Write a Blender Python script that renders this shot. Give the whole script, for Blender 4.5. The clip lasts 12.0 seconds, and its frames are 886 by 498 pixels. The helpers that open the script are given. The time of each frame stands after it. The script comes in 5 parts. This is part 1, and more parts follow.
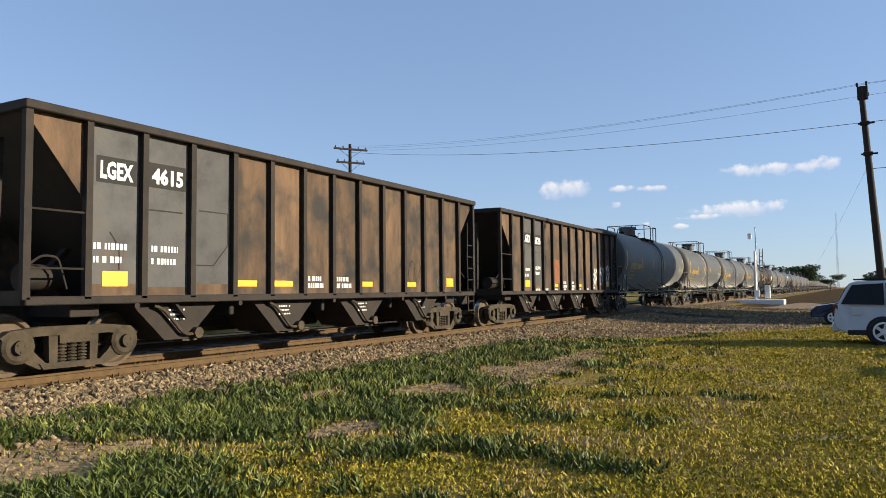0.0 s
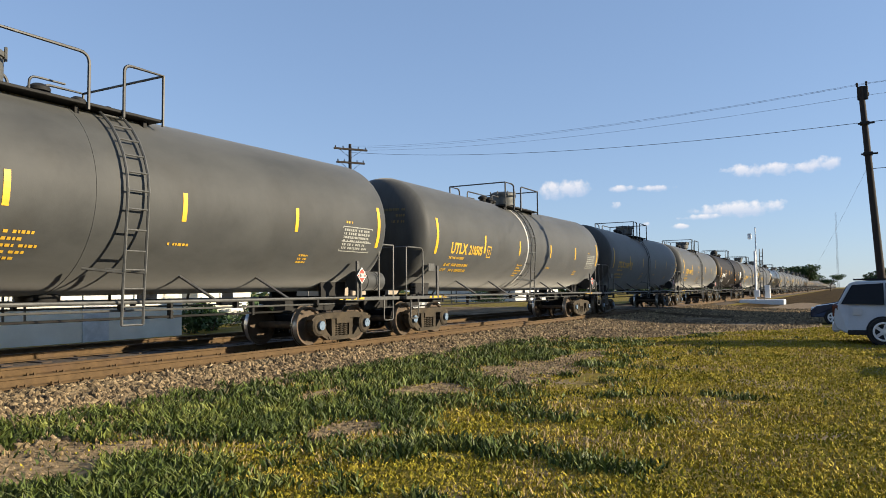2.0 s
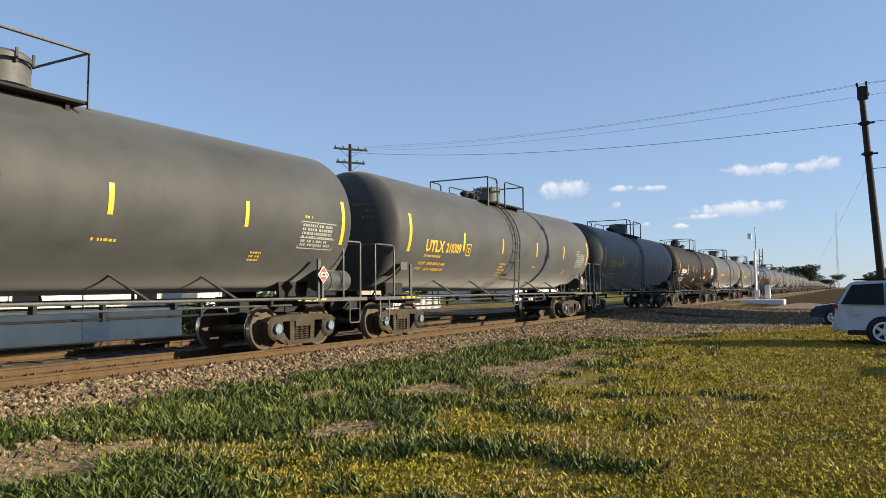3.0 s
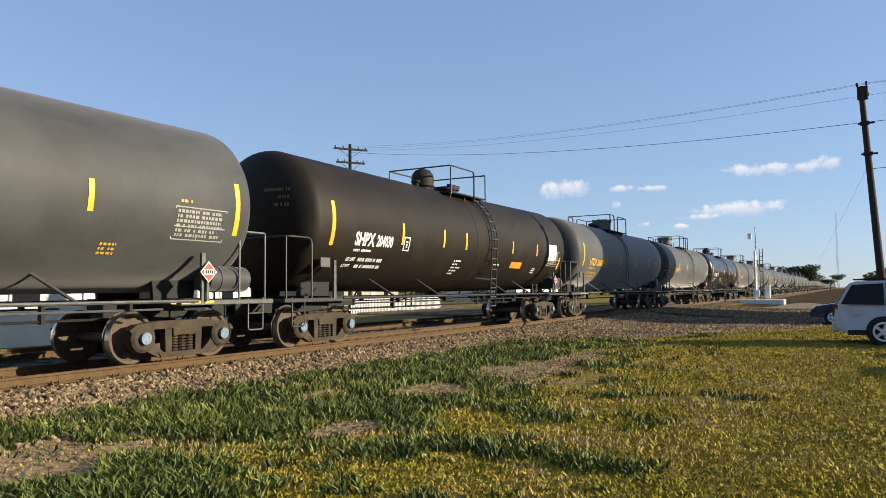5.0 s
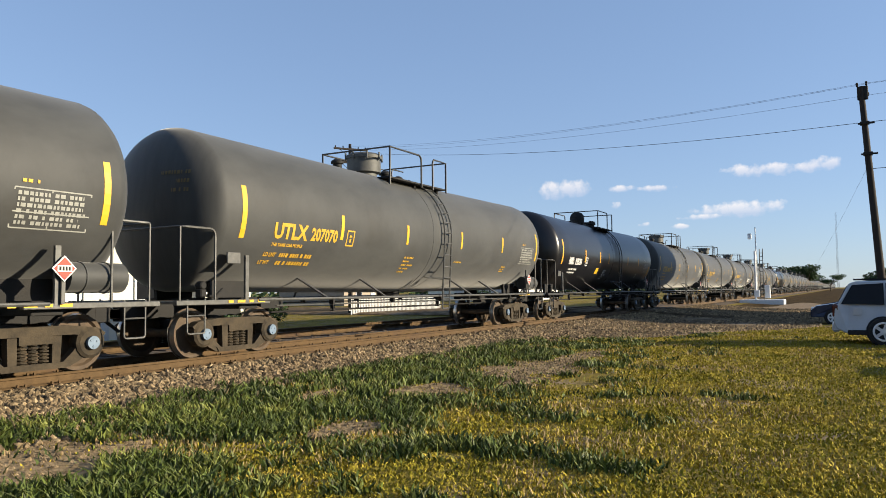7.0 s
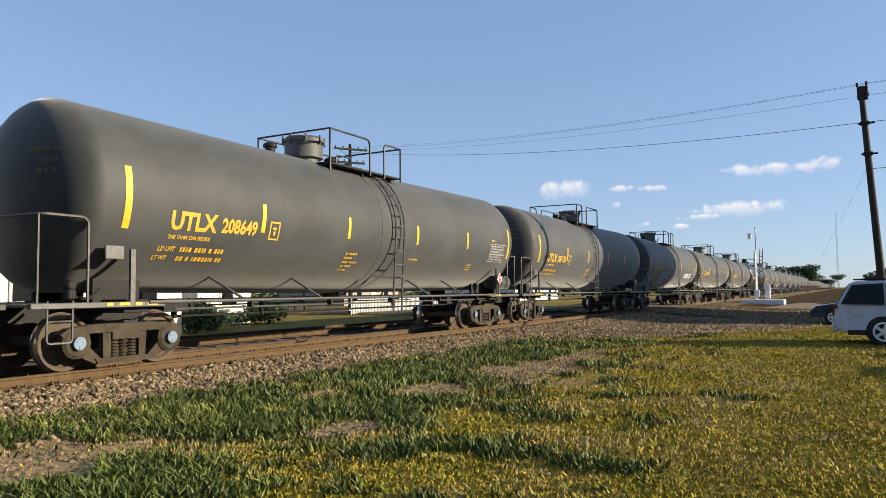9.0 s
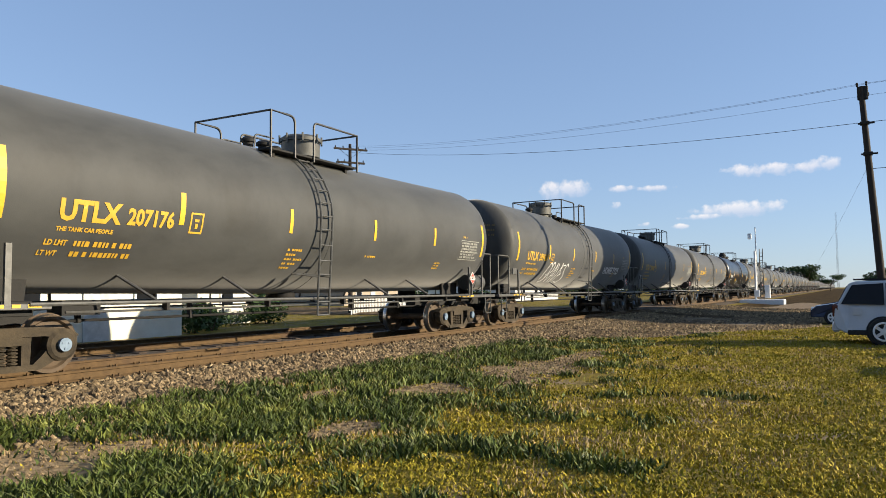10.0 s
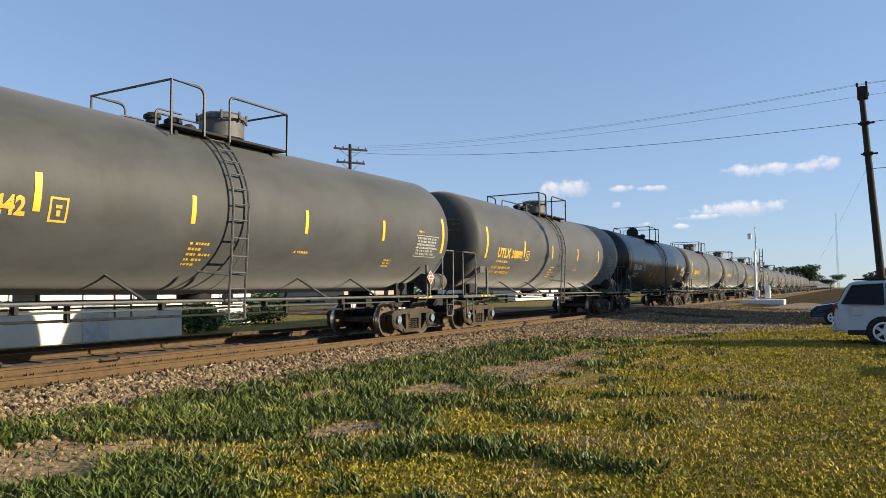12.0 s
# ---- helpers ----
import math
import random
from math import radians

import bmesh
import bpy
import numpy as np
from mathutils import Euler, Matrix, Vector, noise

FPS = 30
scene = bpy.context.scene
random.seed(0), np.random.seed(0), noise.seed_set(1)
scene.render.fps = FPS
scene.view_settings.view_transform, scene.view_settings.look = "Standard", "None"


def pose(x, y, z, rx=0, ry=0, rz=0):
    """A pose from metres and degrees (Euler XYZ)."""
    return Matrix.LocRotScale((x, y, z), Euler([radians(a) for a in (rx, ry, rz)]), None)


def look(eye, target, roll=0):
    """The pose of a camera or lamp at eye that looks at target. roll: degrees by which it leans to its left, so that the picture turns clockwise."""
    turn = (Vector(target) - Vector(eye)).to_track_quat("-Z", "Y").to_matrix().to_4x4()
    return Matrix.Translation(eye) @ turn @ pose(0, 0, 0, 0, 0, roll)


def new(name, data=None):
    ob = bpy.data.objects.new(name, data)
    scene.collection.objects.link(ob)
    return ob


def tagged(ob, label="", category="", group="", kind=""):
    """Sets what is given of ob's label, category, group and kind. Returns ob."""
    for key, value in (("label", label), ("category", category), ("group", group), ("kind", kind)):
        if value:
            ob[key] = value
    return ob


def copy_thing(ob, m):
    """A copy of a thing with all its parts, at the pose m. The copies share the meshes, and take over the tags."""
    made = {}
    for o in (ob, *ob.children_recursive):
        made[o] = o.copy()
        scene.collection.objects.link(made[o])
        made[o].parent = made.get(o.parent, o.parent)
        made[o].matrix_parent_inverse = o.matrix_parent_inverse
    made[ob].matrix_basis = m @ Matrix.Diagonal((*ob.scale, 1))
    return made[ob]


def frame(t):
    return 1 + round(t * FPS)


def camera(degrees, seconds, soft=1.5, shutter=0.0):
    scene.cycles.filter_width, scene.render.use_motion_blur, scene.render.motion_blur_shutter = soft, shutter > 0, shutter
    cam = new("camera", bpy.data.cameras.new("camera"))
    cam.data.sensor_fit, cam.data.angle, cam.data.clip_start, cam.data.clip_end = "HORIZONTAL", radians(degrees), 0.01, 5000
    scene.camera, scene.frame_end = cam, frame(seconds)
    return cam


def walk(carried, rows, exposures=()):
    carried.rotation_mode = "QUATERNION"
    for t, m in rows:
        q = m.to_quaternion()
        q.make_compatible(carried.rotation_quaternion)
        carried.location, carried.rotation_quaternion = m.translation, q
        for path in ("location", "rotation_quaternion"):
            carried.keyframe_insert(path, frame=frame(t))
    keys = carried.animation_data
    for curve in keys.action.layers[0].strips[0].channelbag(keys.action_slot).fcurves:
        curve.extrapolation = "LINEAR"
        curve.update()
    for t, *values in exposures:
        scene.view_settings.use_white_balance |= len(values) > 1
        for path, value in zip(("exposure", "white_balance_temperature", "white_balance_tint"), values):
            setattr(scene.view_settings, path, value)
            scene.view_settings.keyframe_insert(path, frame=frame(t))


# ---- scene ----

# ---------------------------------------------------------------- camera
TRACK_Y = 11.6          # centre line of the main track
RAIL_Z = 0.47           # top of rail above the lawn
SPEED = 19.437           # the train's speed, towards -x
EYE = Vector((0.0, 0.0, 1.678))
YAW, PITCH = radians(28.835), radians(3.325)
AIM = EYE + Vector((math.cos(YAW) * math.cos(PITCH), math.sin(YAW) * math.cos(PITCH), math.sin(PITCH)))
cam = camera(62.66, 12.0, 0.8)
walk(cam, [(0.0, look(EYE, AIM, -0.6)), (12.0, look(EYE, AIM, -0.6))])

# ---------------------------------------------------------------- light
SUN_AZ = math.atan2(-0.92, 0.38)     # direction towards the sun, measured from +x
SUN_EL = radians(17.0)
world = bpy.data.worlds.new("sky")
scene.world = world
world.use_nodes = True
wn, wl = world.node_tree.nodes, world.node_tree.links
sky = wn.new("ShaderNodeTexSky")
sky.sky_type, sky.sun_disc = "NISHITA", False
sky.sun_elevation, sky.sun_rotation = radians(22), math.pi / 2 - SUN_AZ
sky.air_density, sky.dust_density, sky.ozone_density = 1.0, 0.1, 2.6
wn["Background"].inputs["Strength"].default_value = 0.150
soft = wn.new("ShaderNodeGamma")
soft.inputs["Gamma"].default_value = 0.50
tint = wn.new("ShaderNodeMixRGB")
tint.blend_type = "MULTIPLY"
tint.inputs["Fac"].default_value = 1.0
tint.inputs["Color2"].default_value = (0.80, 0.955, 1.23, 1)
wl.new(sky.outputs[0], soft.inputs["Color"])
wl.new(soft.outputs[0], tint.inputs["Color1"])
wl.new(tint.outputs[0], wn["Background"].inputs["Color"])
sun_data = bpy.data.lights.new("sun", "SUN")
sun_data.energy, sun_data.angle, sun_data.color = 5.0, radians(0.6), (1.0, 0.87, 0.66)
sun = new("sun", sun_data)
sun_dir = Vector((math.cos(SUN_AZ) * math.cos(SUN_EL), math.sin(SUN_AZ) * math.cos(SUN_EL), math.sin(SUN_EL)))
sun.matrix_world = look(sun_dir * 50, (0, 0, 0))
scene.view_settings.exposure = 0.90


# ---------------------------------------------------------------- materials
def material(name, stops, scale=3.0, rough=0.7, metal=0.0, bump=0.15, bump_scale=40.0, spec=0.4,
             second=None, coords="Object", stretch=(1, 1, 1), island=0.0, piece=0.0, detail=6.0):
    """Noise-driven colour ramp with a second, larger layer of wear, and fine relief."""
    m = bpy.data.materials.new(name)
    m.use_nodes = True
    n, l = m.node_tree.nodes, m.node_tree.links
    bsdf = n["Principled BSDF"]
    tc = n.new("ShaderNodeTexCoord")
    mp = n.new("ShaderNodeMapping")
    mp.inputs["Scale"].default_value = stretch
    l.new(tc.outputs[coords], mp.inputs["Vector"])
    nz = n.new("ShaderNodeTexNoise")
    nz.inputs["Scale"].default_value, nz.inputs["Detail"].default_value = scale, detail
    nz.inputs["Roughness"].default_value = 0.65
    l.new(mp.outputs[0], nz.inputs["Vector"])
    ramp = n.new("ShaderNodeValToRGB")
    ramp.color_ramp.elements[0].position, ramp.color_ramp.elements[1].position = 0.30, 0.72
    ramp.color_ramp.elements[0].color = (*stops[0], 1)
    ramp.color_ramp.elements[1].color = (*stops[-1], 1)
    for i, c in enumerate(stops[1:-1]):
        e = ramp.color_ramp.elements.new(0.30 + 0.42 * (i + 1) / (len(stops) - 1))
        e.color = (*c, 1)
    l.new(nz.outputs["Fac"], ramp.inputs["Fac"])
    colour = ramp.outputs["Color"]
    if second:
        col2, scale2, lo, hi = second
        n2 = n.new("ShaderNodeTexNoise")
        n2.inputs["Scale"].default_value, n2.inputs["Detail"].default_value = scale2, 5
        l.new(tc.outputs[coords], n2.inputs["Vector"])
        mr = n.new("ShaderNodeMapRange")
        mr.inputs["From Min"].default_value, mr.inputs["From Max"].default_value = lo, hi
        l.new(n2.outputs["Fac"], mr.inputs["Value"])
        mx = n.new("ShaderNodeMixRGB")
        mx.inputs["Color2"].default_value = (*col2, 1)
        l.new(mr.outputs[0], mx.inputs["Fac"])
        l.new(colour, mx.inputs["Color1"])
        colour = mx.outputs[0]
    for amount, kind, out in ((island, "ShaderNodeNewGeometry", "Random Per Island"), (piece, "ShaderNodeObjectInfo", "Random")):
        if amount:
            src = n.new(kind)
            mr = n.new("ShaderNodeMapRange")
            mr.inputs["To Min"].default_value, mr.inputs["To Max"].default_value = 1 - amount, 1 + amount
            l.new(src.outputs[out], mr.inputs["Value"])
            hs = n.new("ShaderNodeHueSaturation")
            l.new(mr.outputs[0], hs.inputs["Value"])
            l.new(colour, hs.inputs["Color"])
            colour = hs.outputs[0]
    l.new(colour, bsdf.inputs["Base Color"])
    bsdf.inputs["Roughness"].default_value = rough
    bsdf.inputs["Metallic"].default_value = metal
    bsdf.inputs["Specular IOR Level"].default_value = spec
    if bump:
        nb = n.new("ShaderNodeTexNoise")
        nb.inputs["Scale"].default_value, nb.inputs["Detail"].default_value = bump_scale, 4
        l.new(tc.outputs[coords], nb.inputs["Vector"])
        bp = n.new("ShaderNodeBump")
        bp.inputs["Strength"].default_value, bp.inputs["Distance"].default_value = bump, 0.02
        l.new(nb.outputs["Fac"], bp.inputs["Height"])
        l.new(bp.outputs[0], bsdf.inputs["Normal"])
    return m


GREY_TANK = material("grey_tank_paint", [(0.034, 0.035, 0.034), (0.051, 0.052, 0.050), (0.064, 0.065, 0.062)], 1.2, 0.6, 0, 0.05, 60, 0.25,
                     second=((0.034, 0.031, 0.025), 0.7, 0.52, 0.95), stretch=(0.6, 2.0, 0.35))
GREY_BSDF = GREY_TANK.node_tree.nodes["Principled BSDF"]     # sheen added to lighten the paint at grazing angles, so far cars look paler
GREY_BSDF.inputs["Sheen Weight"].default_value, GREY_BSDF.inputs["Sheen Roughness"].default_value = 0.34, 0.40
GREY_BSDF.inputs["Sheen Tint"].default_value = (1.0, 0.98, 0.92, 1)
DARK_TANK = material("dark_brown_tank_paint", [(0.009, 0.0065, 0.004), (0.017, 0.012, 0.007)], 1.2, 0.6, 0, 0.05, 60, 0.2,
                     second=((0.03, 0.024, 0.017), 0.8, 0.55, 0.9), stretch=(0.6, 2.0, 0.35))
BLACK_TANK = material("gloss_black_tank_paint", [(0.006, 0.006, 0.008), (0.014, 0.014, 0.016)], 1.5, 0.3, 0, 0.04, 50, 0.4)
RUST_PANEL = material("rusted_brown_sheet", [(0.035, 0.021, 0.012), (0.085, 0.050, 0.026), (0.14, 0.082, 0.042)], 1.6, 0.8, 0, 0.3, 30,
                      second=((0.02, 0.017, 0.014), 1.5, 0.46, 0.66), stretch=(1.6, 1, 0.35), piece=0.3)
GREY_PANEL = material("weathered_dark_grey_sheet", [(0.035, 0.035, 0.036), (0.06, 0.06, 0.06), (0.075, 0.07, 0.062)], 1.8, 0.75, 0, 0.25, 30,
                      second=((0.085, 0.05, 0.03), 1.1, 0.6, 0.8), piece=0.1)
FRESH_RUST = material("bright_rust_patch", [(0.17, 0.055, 0.02), (0.22, 0.08, 0.03)], 5, 0.85)
RIB = material("dark_brown_rib_steel", [(0.008, 0.006, 0.0045), (0.026, 0.017, 0.011)], 3, 0.8, 0, 0.3, 30)
DARK_STEEL = material("sooty_black_steel", [(0.004, 0.004, 0.0035), (0.012, 0.010, 0.008)], 4, 0.75, 0, 0.2, 40)
TRUCK = material("dusty_brown_cast_steel", [(0.018, 0.013, 0.007), (0.045, 0.033, 0.018), (0.07, 0.051, 0.029)], 3.5, 0.85, 0, 0.3, 35,
                 second=((0.014, 0.011, 0.008), 1.5, 0.5, 0.8))
WHEEL = material("rusty_wheel_plate", [(0.055, 0.037, 0.022), (0.11, 0.075, 0.045)], 5, 0.75, 0.1, 0.2, 40)
BRIGHT_STEEL = material("polished_tread_steel", [(0.42, 0.41, 0.4), (0.6, 0.59, 0.57)], 8, 0.32, 0.9, 0.05)
RAIL_RUST = material("brown_rail_rust", [(0.062, 0.036, 0.013), (0.115, 0.068, 0.026)], 6, 0.85, 0, 0.3, 50,
                     second=((0.07, 0.04, 0.025), 0.8, 0.55, 0.8))
PIPE = material("grey_galvanised_pipe", [(0.06, 0.06, 0.056), (0.12, 0.118, 0.11)], 8, 0.5, 0.3, 0.05)
BLACK_PIPE = material("black_painted_pipe", [(0.02, 0.02, 0.02), (0.045, 0.042, 0.038)], 8, 0.5, 0.1, 0.05)
YELLOW = material("yellow_reflective_tape", [(0.56, 0.32, 0.012), (0.68, 0.41, 0.025)], 6, 0.5, 0, 0.02)
ORANGE_TAPE = material("orange_reflective_tape", [(0.62, 0.30, 0.02), (0.75, 0.38, 0.03)], 6, 0.5, 0, 0.02)
YELLOW_INK = material("yellow_stencil_paint", [(0.46, 0.27, 0.02), (0.58, 0.35, 0.035)], 9, 0.6, 0, 0)
WHITE_INK = material("white_stencil_paint", [(0.55, 0.55, 0.52), (0.75, 0.75, 0.72)], 9, 0.6, 0, 0)
DULL_WHITE = material("dusty_white_stencil_paint", [(0.24, 0.24, 0.21), (0.36, 0.36, 0.32)], 9, 0.7, 0, 0)
FADED_INK = material("faded_stencil_paint", [(0.10, 0.075, 0.03), (0.16, 0.12, 0.05)], 9, 0.7, 0, 0)
ORANGE_INK = material("orange_stencil_paint", [(0.6, 0.22, 0.02), (0.75, 0.30, 0.03)], 9, 0.6, 0, 0)
BLUE_CAP = material("pale_blue_bearing_cap", [(0.09, 0.14, 0.20), (0.17, 0.23, 0.30)], 9, 0.5, 0.1, 0.05)
RED_INK = material("red_placard_paint", [(0.5, 0.05, 0.03), (0.6, 0.08, 0.05)], 9, 0.6, 0, 0)
STONE = material("crushed_ballast_stone", [(0.045, 0.030, 0.014), (0.16, 0.112, 0.058), (0.35, 0.26, 0.145)], 8, 0.9, 0, 0.3, 60, island=0.65)
TIE_WOOD = material("creosoted_tie_wood", [(0.04, 0.028, 0.018), (0.09, 0.06, 0.04)], 5, 0.9, 0, 0.4, 40, stretch=(4, 0.6, 4), piece=0.2)
LAWN_BLADE = material("lawn_grass_blade", [(0.14, 0.135, 0.014), (0.29, 0.235, 0.028), (0.43, 0.315, 0.066)], 1.1, 0.6, 0, 0, spec=0.05, island=0.42)
WEED_BLADE = material("tall_weed_blade", [(0.025, 0.04, 0.008), (0.075, 0.098, 0.018), (0.20, 0.205, 0.045)], 1.5, 0.55, 0, 0, spec=0.25, island=0.6)
STRAW_BLADE = material("dry_straw_blade", [(0.28, 0.195, 0.085), (0.40, 0.30, 0.15)], 2, 0.7, 0, 0, spec=0.2, island=0.4)
LEAF = material("tree_leaf", [(0.02, 0.045, 0.012), (0.05, 0.09, 0.02)], 3, 0.6, 0, 0, spec=0.3, island=0.4)
BARK = material("grey_bark", [(0.06, 0.045, 0.03), (0.13, 0.10, 0.07)], 6, 0.9, 0, 0.5, 30)
POLE_WOOD = material("weathered_pole_wood", [(0.014, 0.010, 0.008), (0.035, 0.026, 0.019)], 4, 0.85, 0, 0.4, 30, stretch=(4, 4, 0.4))
SILVER_PAINT = material("silver_car_paint", [(0.40, 0.41, 0.43), (0.46, 0.47, 0.49)], 2, 0.35, 0.05, 0.0)
BLUE_PAINT = material("dark_blue_car_paint", [(0.012, 0.022, 0.05), (0.02, 0.03, 0.06)], 2, 0.25, 0.2, 0.0)
CAR_GLASS = material("dark_tinted_glass", [(0.01, 0.011, 0.013), (0.014, 0.015, 0.017)], 2, 0.12, 0, 0, spec=0.15)
RUBBER = material("black_tyre_rubber", [(0.012, 0.012, 0.012), (0.03, 0.03, 0.03)], 12, 0.85, 0, 0.3, 60)
ALLOY = material("silver_alloy_rim", [(0.72, 0.72, 0.72), (0.82, 0.82, 0.82)], 8, 0.4, 0.05, 0.0)
LAMP_RED = material("red_tail_lamp", [(0.06, 0.008, 0.008), (0.10, 0.012, 0.01)], 8, 0.15, 0, 0)
WHITE_WALL = material("cream_painted_wall", [(0.60, 0.57, 0.47), (0.72, 0.69, 0.58)], 1.2, 0.75, 0, 0.1, 25,
                      second=((0.45, 0.42, 0.34), 0.5, 0.6, 0.9))
ROOF_METAL = material("pale_metal_roof", [(0.42, 0.42, 0.40), (0.55, 0.55, 0.53)], 2, 0.45, 0.4, 0.1)
CONCRETE = material("pale_concrete", [(0.42, 0.41, 0.37), (0.58, 0.56, 0.52)], 3, 0.85, 0, 0.2, 30)
WHITE_PAINT = material("white_painted_steel", [(0.68, 0.68, 0.66), (0.8, 0.8, 0.78)], 6, 0.5, 0, 0.03)
FENCE_WOOD = material("whitewashed_fence", [(0.42, 0.42, 0.40), (0.62, 0.62, 0.6)], 4, 0.8, 0, 0.2)
BRICK_WALL = material("tan_siding_wall", [(0.28, 0.23, 0.17), (0.36, 0.30, 0.23)], 1.5, 0.85, 0, 0.1)
ASPHALT = material("grey_gravel_road", [(0.035, 0.024, 0.014), (0.12, 0.084, 0.048), (0.25, 0.18, 0.105)], 1.3, 0.95, 0, 1.0, 9, spec=0.05, detail=10,
                   second=((0.24, 0.175, 0.11), 0.35, 0.52, 0.66))
GREEN_PAINT = material("dark_green_panel", [(0.01, 0.035, 0.025), (0.02, 0.05, 0.035)], 3, 0.6)


def ground_material():
    """Lawn, dry grass and bare dirt, mixed by noise of several sizes and by where the dirt lies."""
    m = bpy.data.materials.new("lawn_ground")
    m.use_nodes = True
    n, l = m.node_tree.nodes, m.node_tree.links
    bsdf = n["Principled BSDF"]
    tc = n.new("ShaderNodeTexCoord")

    def nz(scale, detail=6):
        t = n.new("ShaderNodeTexNoise")
        t.inputs["Scale"].default_value, t.inputs["Detail"].default_value = scale, detail
        l.new(tc.outputs["Object"], t.inputs["Vector"])
        return t.outputs["Fac"]

    def mix(f, a, b):
        x = n.new("ShaderNodeMixRGB")
        l.new(f, x.inputs["Fac"])
        for sock, v in ((x.inputs["Color1"], a), (x.inputs["Color2"], b)):
            if isinstance(v, tuple):
                sock.default_value = (*v, 1)
            else:
                l.new(v, sock)
        return x.outputs[0]

    def rng(v, lo, hi):
        r = n.new("ShaderNodeMapRange")
        r.inputs["From Min"].default_value, r.inputs["From Max"].default_value = lo, hi
        l.new(v, r.inputs["Value"])
        return r.outputs[0]

    grass = mix(rng(nz(9), 0.35, 0.65), (0.08, 0.068, 0.013), (0.28, 0.21, 0.04))
    grass = mix(rng(nz(0.5), 0.45, 0.7), grass, (0.19, 0.14, 0.045))
    dirt = mix(rng(nz(14), 0.35, 0.65), (0.16, 0.115, 0.068), (0.30, 0.23, 0.15))
    col = mix(rng(nz(0.9, 8), 0.54, 0.66), grass, dirt)
    l.new(col, bsdf.inputs["Base Color"])
    bsdf.inputs["Roughness"].default_value = 0.95
    bsdf.inputs["Specular IOR Level"].default_value = 0.04
    b = n.new("ShaderNodeBump")
    b.inputs["Strength"].default_value, b.inputs["Distance"].default_value = 0.8, 0.04
    l.new(nz(25), b.inputs["Height"])
    l.new(b.outputs[0], bsdf.inputs["Normal"])
    return m


# ---------------------------------------------------------------- mesh helpers
def box(bm, c, s, m=None):
    r = bmesh.ops.create_cube(bm, size=1.0)["verts"]
    t = Matrix.Translation(c) @ (m or Matrix.Identity(4)) @ Matrix.Diagonal((*s, 1))
    bmesh.ops.transform(bm, matrix=t, verts=r)
    return r


def tube(bm, a, b, r, seg=8, r2=None):
    a, b = Vector(a), Vector(b)
    d = b - a
    t = Matrix.Translation((a + b) / 2) @ d.to_track_quat("Z", "Y").to_matrix().to_4x4()
    return bmesh.ops.create_cone(bm, cap_ends=True, segments=seg, radius1=r, radius2=r if r2 is None else r2,
                                 depth=d.length, matrix=t)["verts"]


def pipe(bm, points, r, seg=6):
    """One continuous round bar through the points."""
    pts = [Vector(p) for p in points]
    rings, side = [], None
    for i, p in enumerate(pts):
        d = (pts[min(i + 1, len(pts) - 1)] - pts[max(i - 1, 0)]).normalized()
        if side is None or abs(side.dot(d)) > 0.95:
            side = d.orthogonal().normalized()
        side = (side - d * side.dot(d)).normalized()
        up = d.cross(side)
        rings.append([bm.verts.new(p + (side * math.cos(2 * math.pi * k / seg) + up * math.sin(2 * math.pi * k / seg)) * r) for k in range(seg)])
    for A, B in zip(rings, rings[1:]):
        for k in range(seg):
            j = (k + 1) % seg
            bm.faces.new((A[k], A[j], B[j], B[k]))
    bm.faces.new(rings[0][::-1])
    bm.faces.new(rings[-1])


def bent(points, radius=0.15, n=4):
    """The points of a bent pipe with rounded corners."""
    pts = [Vector(p) for p in points]
    out = [pts[0]]
    for a, b, c in zip(pts, pts[1:], pts[2:]):
        u, v = (a - b).normalized(), (c - b).normalized()
        s, e = b + u * radius, b + v * radius
        for i in range(n + 1):
            t = i / n
            out.append(s * (1 - t) ** 2 + b * 2 * t * (1 - t) + e * t * t)
    out.append(pts[-1])
    return out


def prism(bm, pts, y0, y1):
    """A polygon of (x, z), pushed from y0 to y1."""
    f = [bm.verts.new((x, y0, z)) for x, z in pts]
    g = [bm.verts.new((x, y1, z)) for x, z in pts]
    bm.faces.new(f)
    bm.faces.new(g[::-1])
    for i in range(len(pts)):
        j = (i + 1) % len(pts)
        bm.faces.new((f[j], f[i], g[i], g[j]))


def lathe(bm, profile, axis="y", seg=28, at=(0, 0, 0)):
    """Turns (radius, along) pairs about an axis."""
    rings = []
    for r, a in profile:
        ring = []
        for i in range(seg):
            t = 2 * math.pi * i / seg
            c, s = r * math.cos(t), r * math.sin(t)
            p = {"x": (a, c, s), "y": (c, a, s), "z": (c, s, a)}[axis]
            ring.append(bm.verts.new(Vector(p) + Vector(at)))
        rings.append(ring)
    for A, B in zip(rings, rings[1:]):
        for i in range(seg):
            j = (i + 1) % seg
            bm.faces.new((A[i], A[j], B[j], B[i]))
    bm.faces.new(rings[0][::-1])
    bm.faces.new(rings[-1])


def finish(name, bm, mat, smooth=False, bevel=0.0):
    if bevel:
        bmesh.ops.bevel(bm, geom=[e for e in bm.edges if len(e.link_faces) == 2 and e.calc_face_angle(0) > 0.6], offset=bevel,
                        segments=1, affect="EDGES", profile=0.5, clamp_overlap=True)
    bmesh.ops.recalc_face_normals(bm, faces=bm.faces)
    me = bpy.data.meshes.new(name)
    bm.to_mesh(me)
    bm.free()
    me.materials.append(mat)
    if smooth:
        me.shade_smooth()
        me.set_sharp_from_angle(angle=radians(35))
    return me


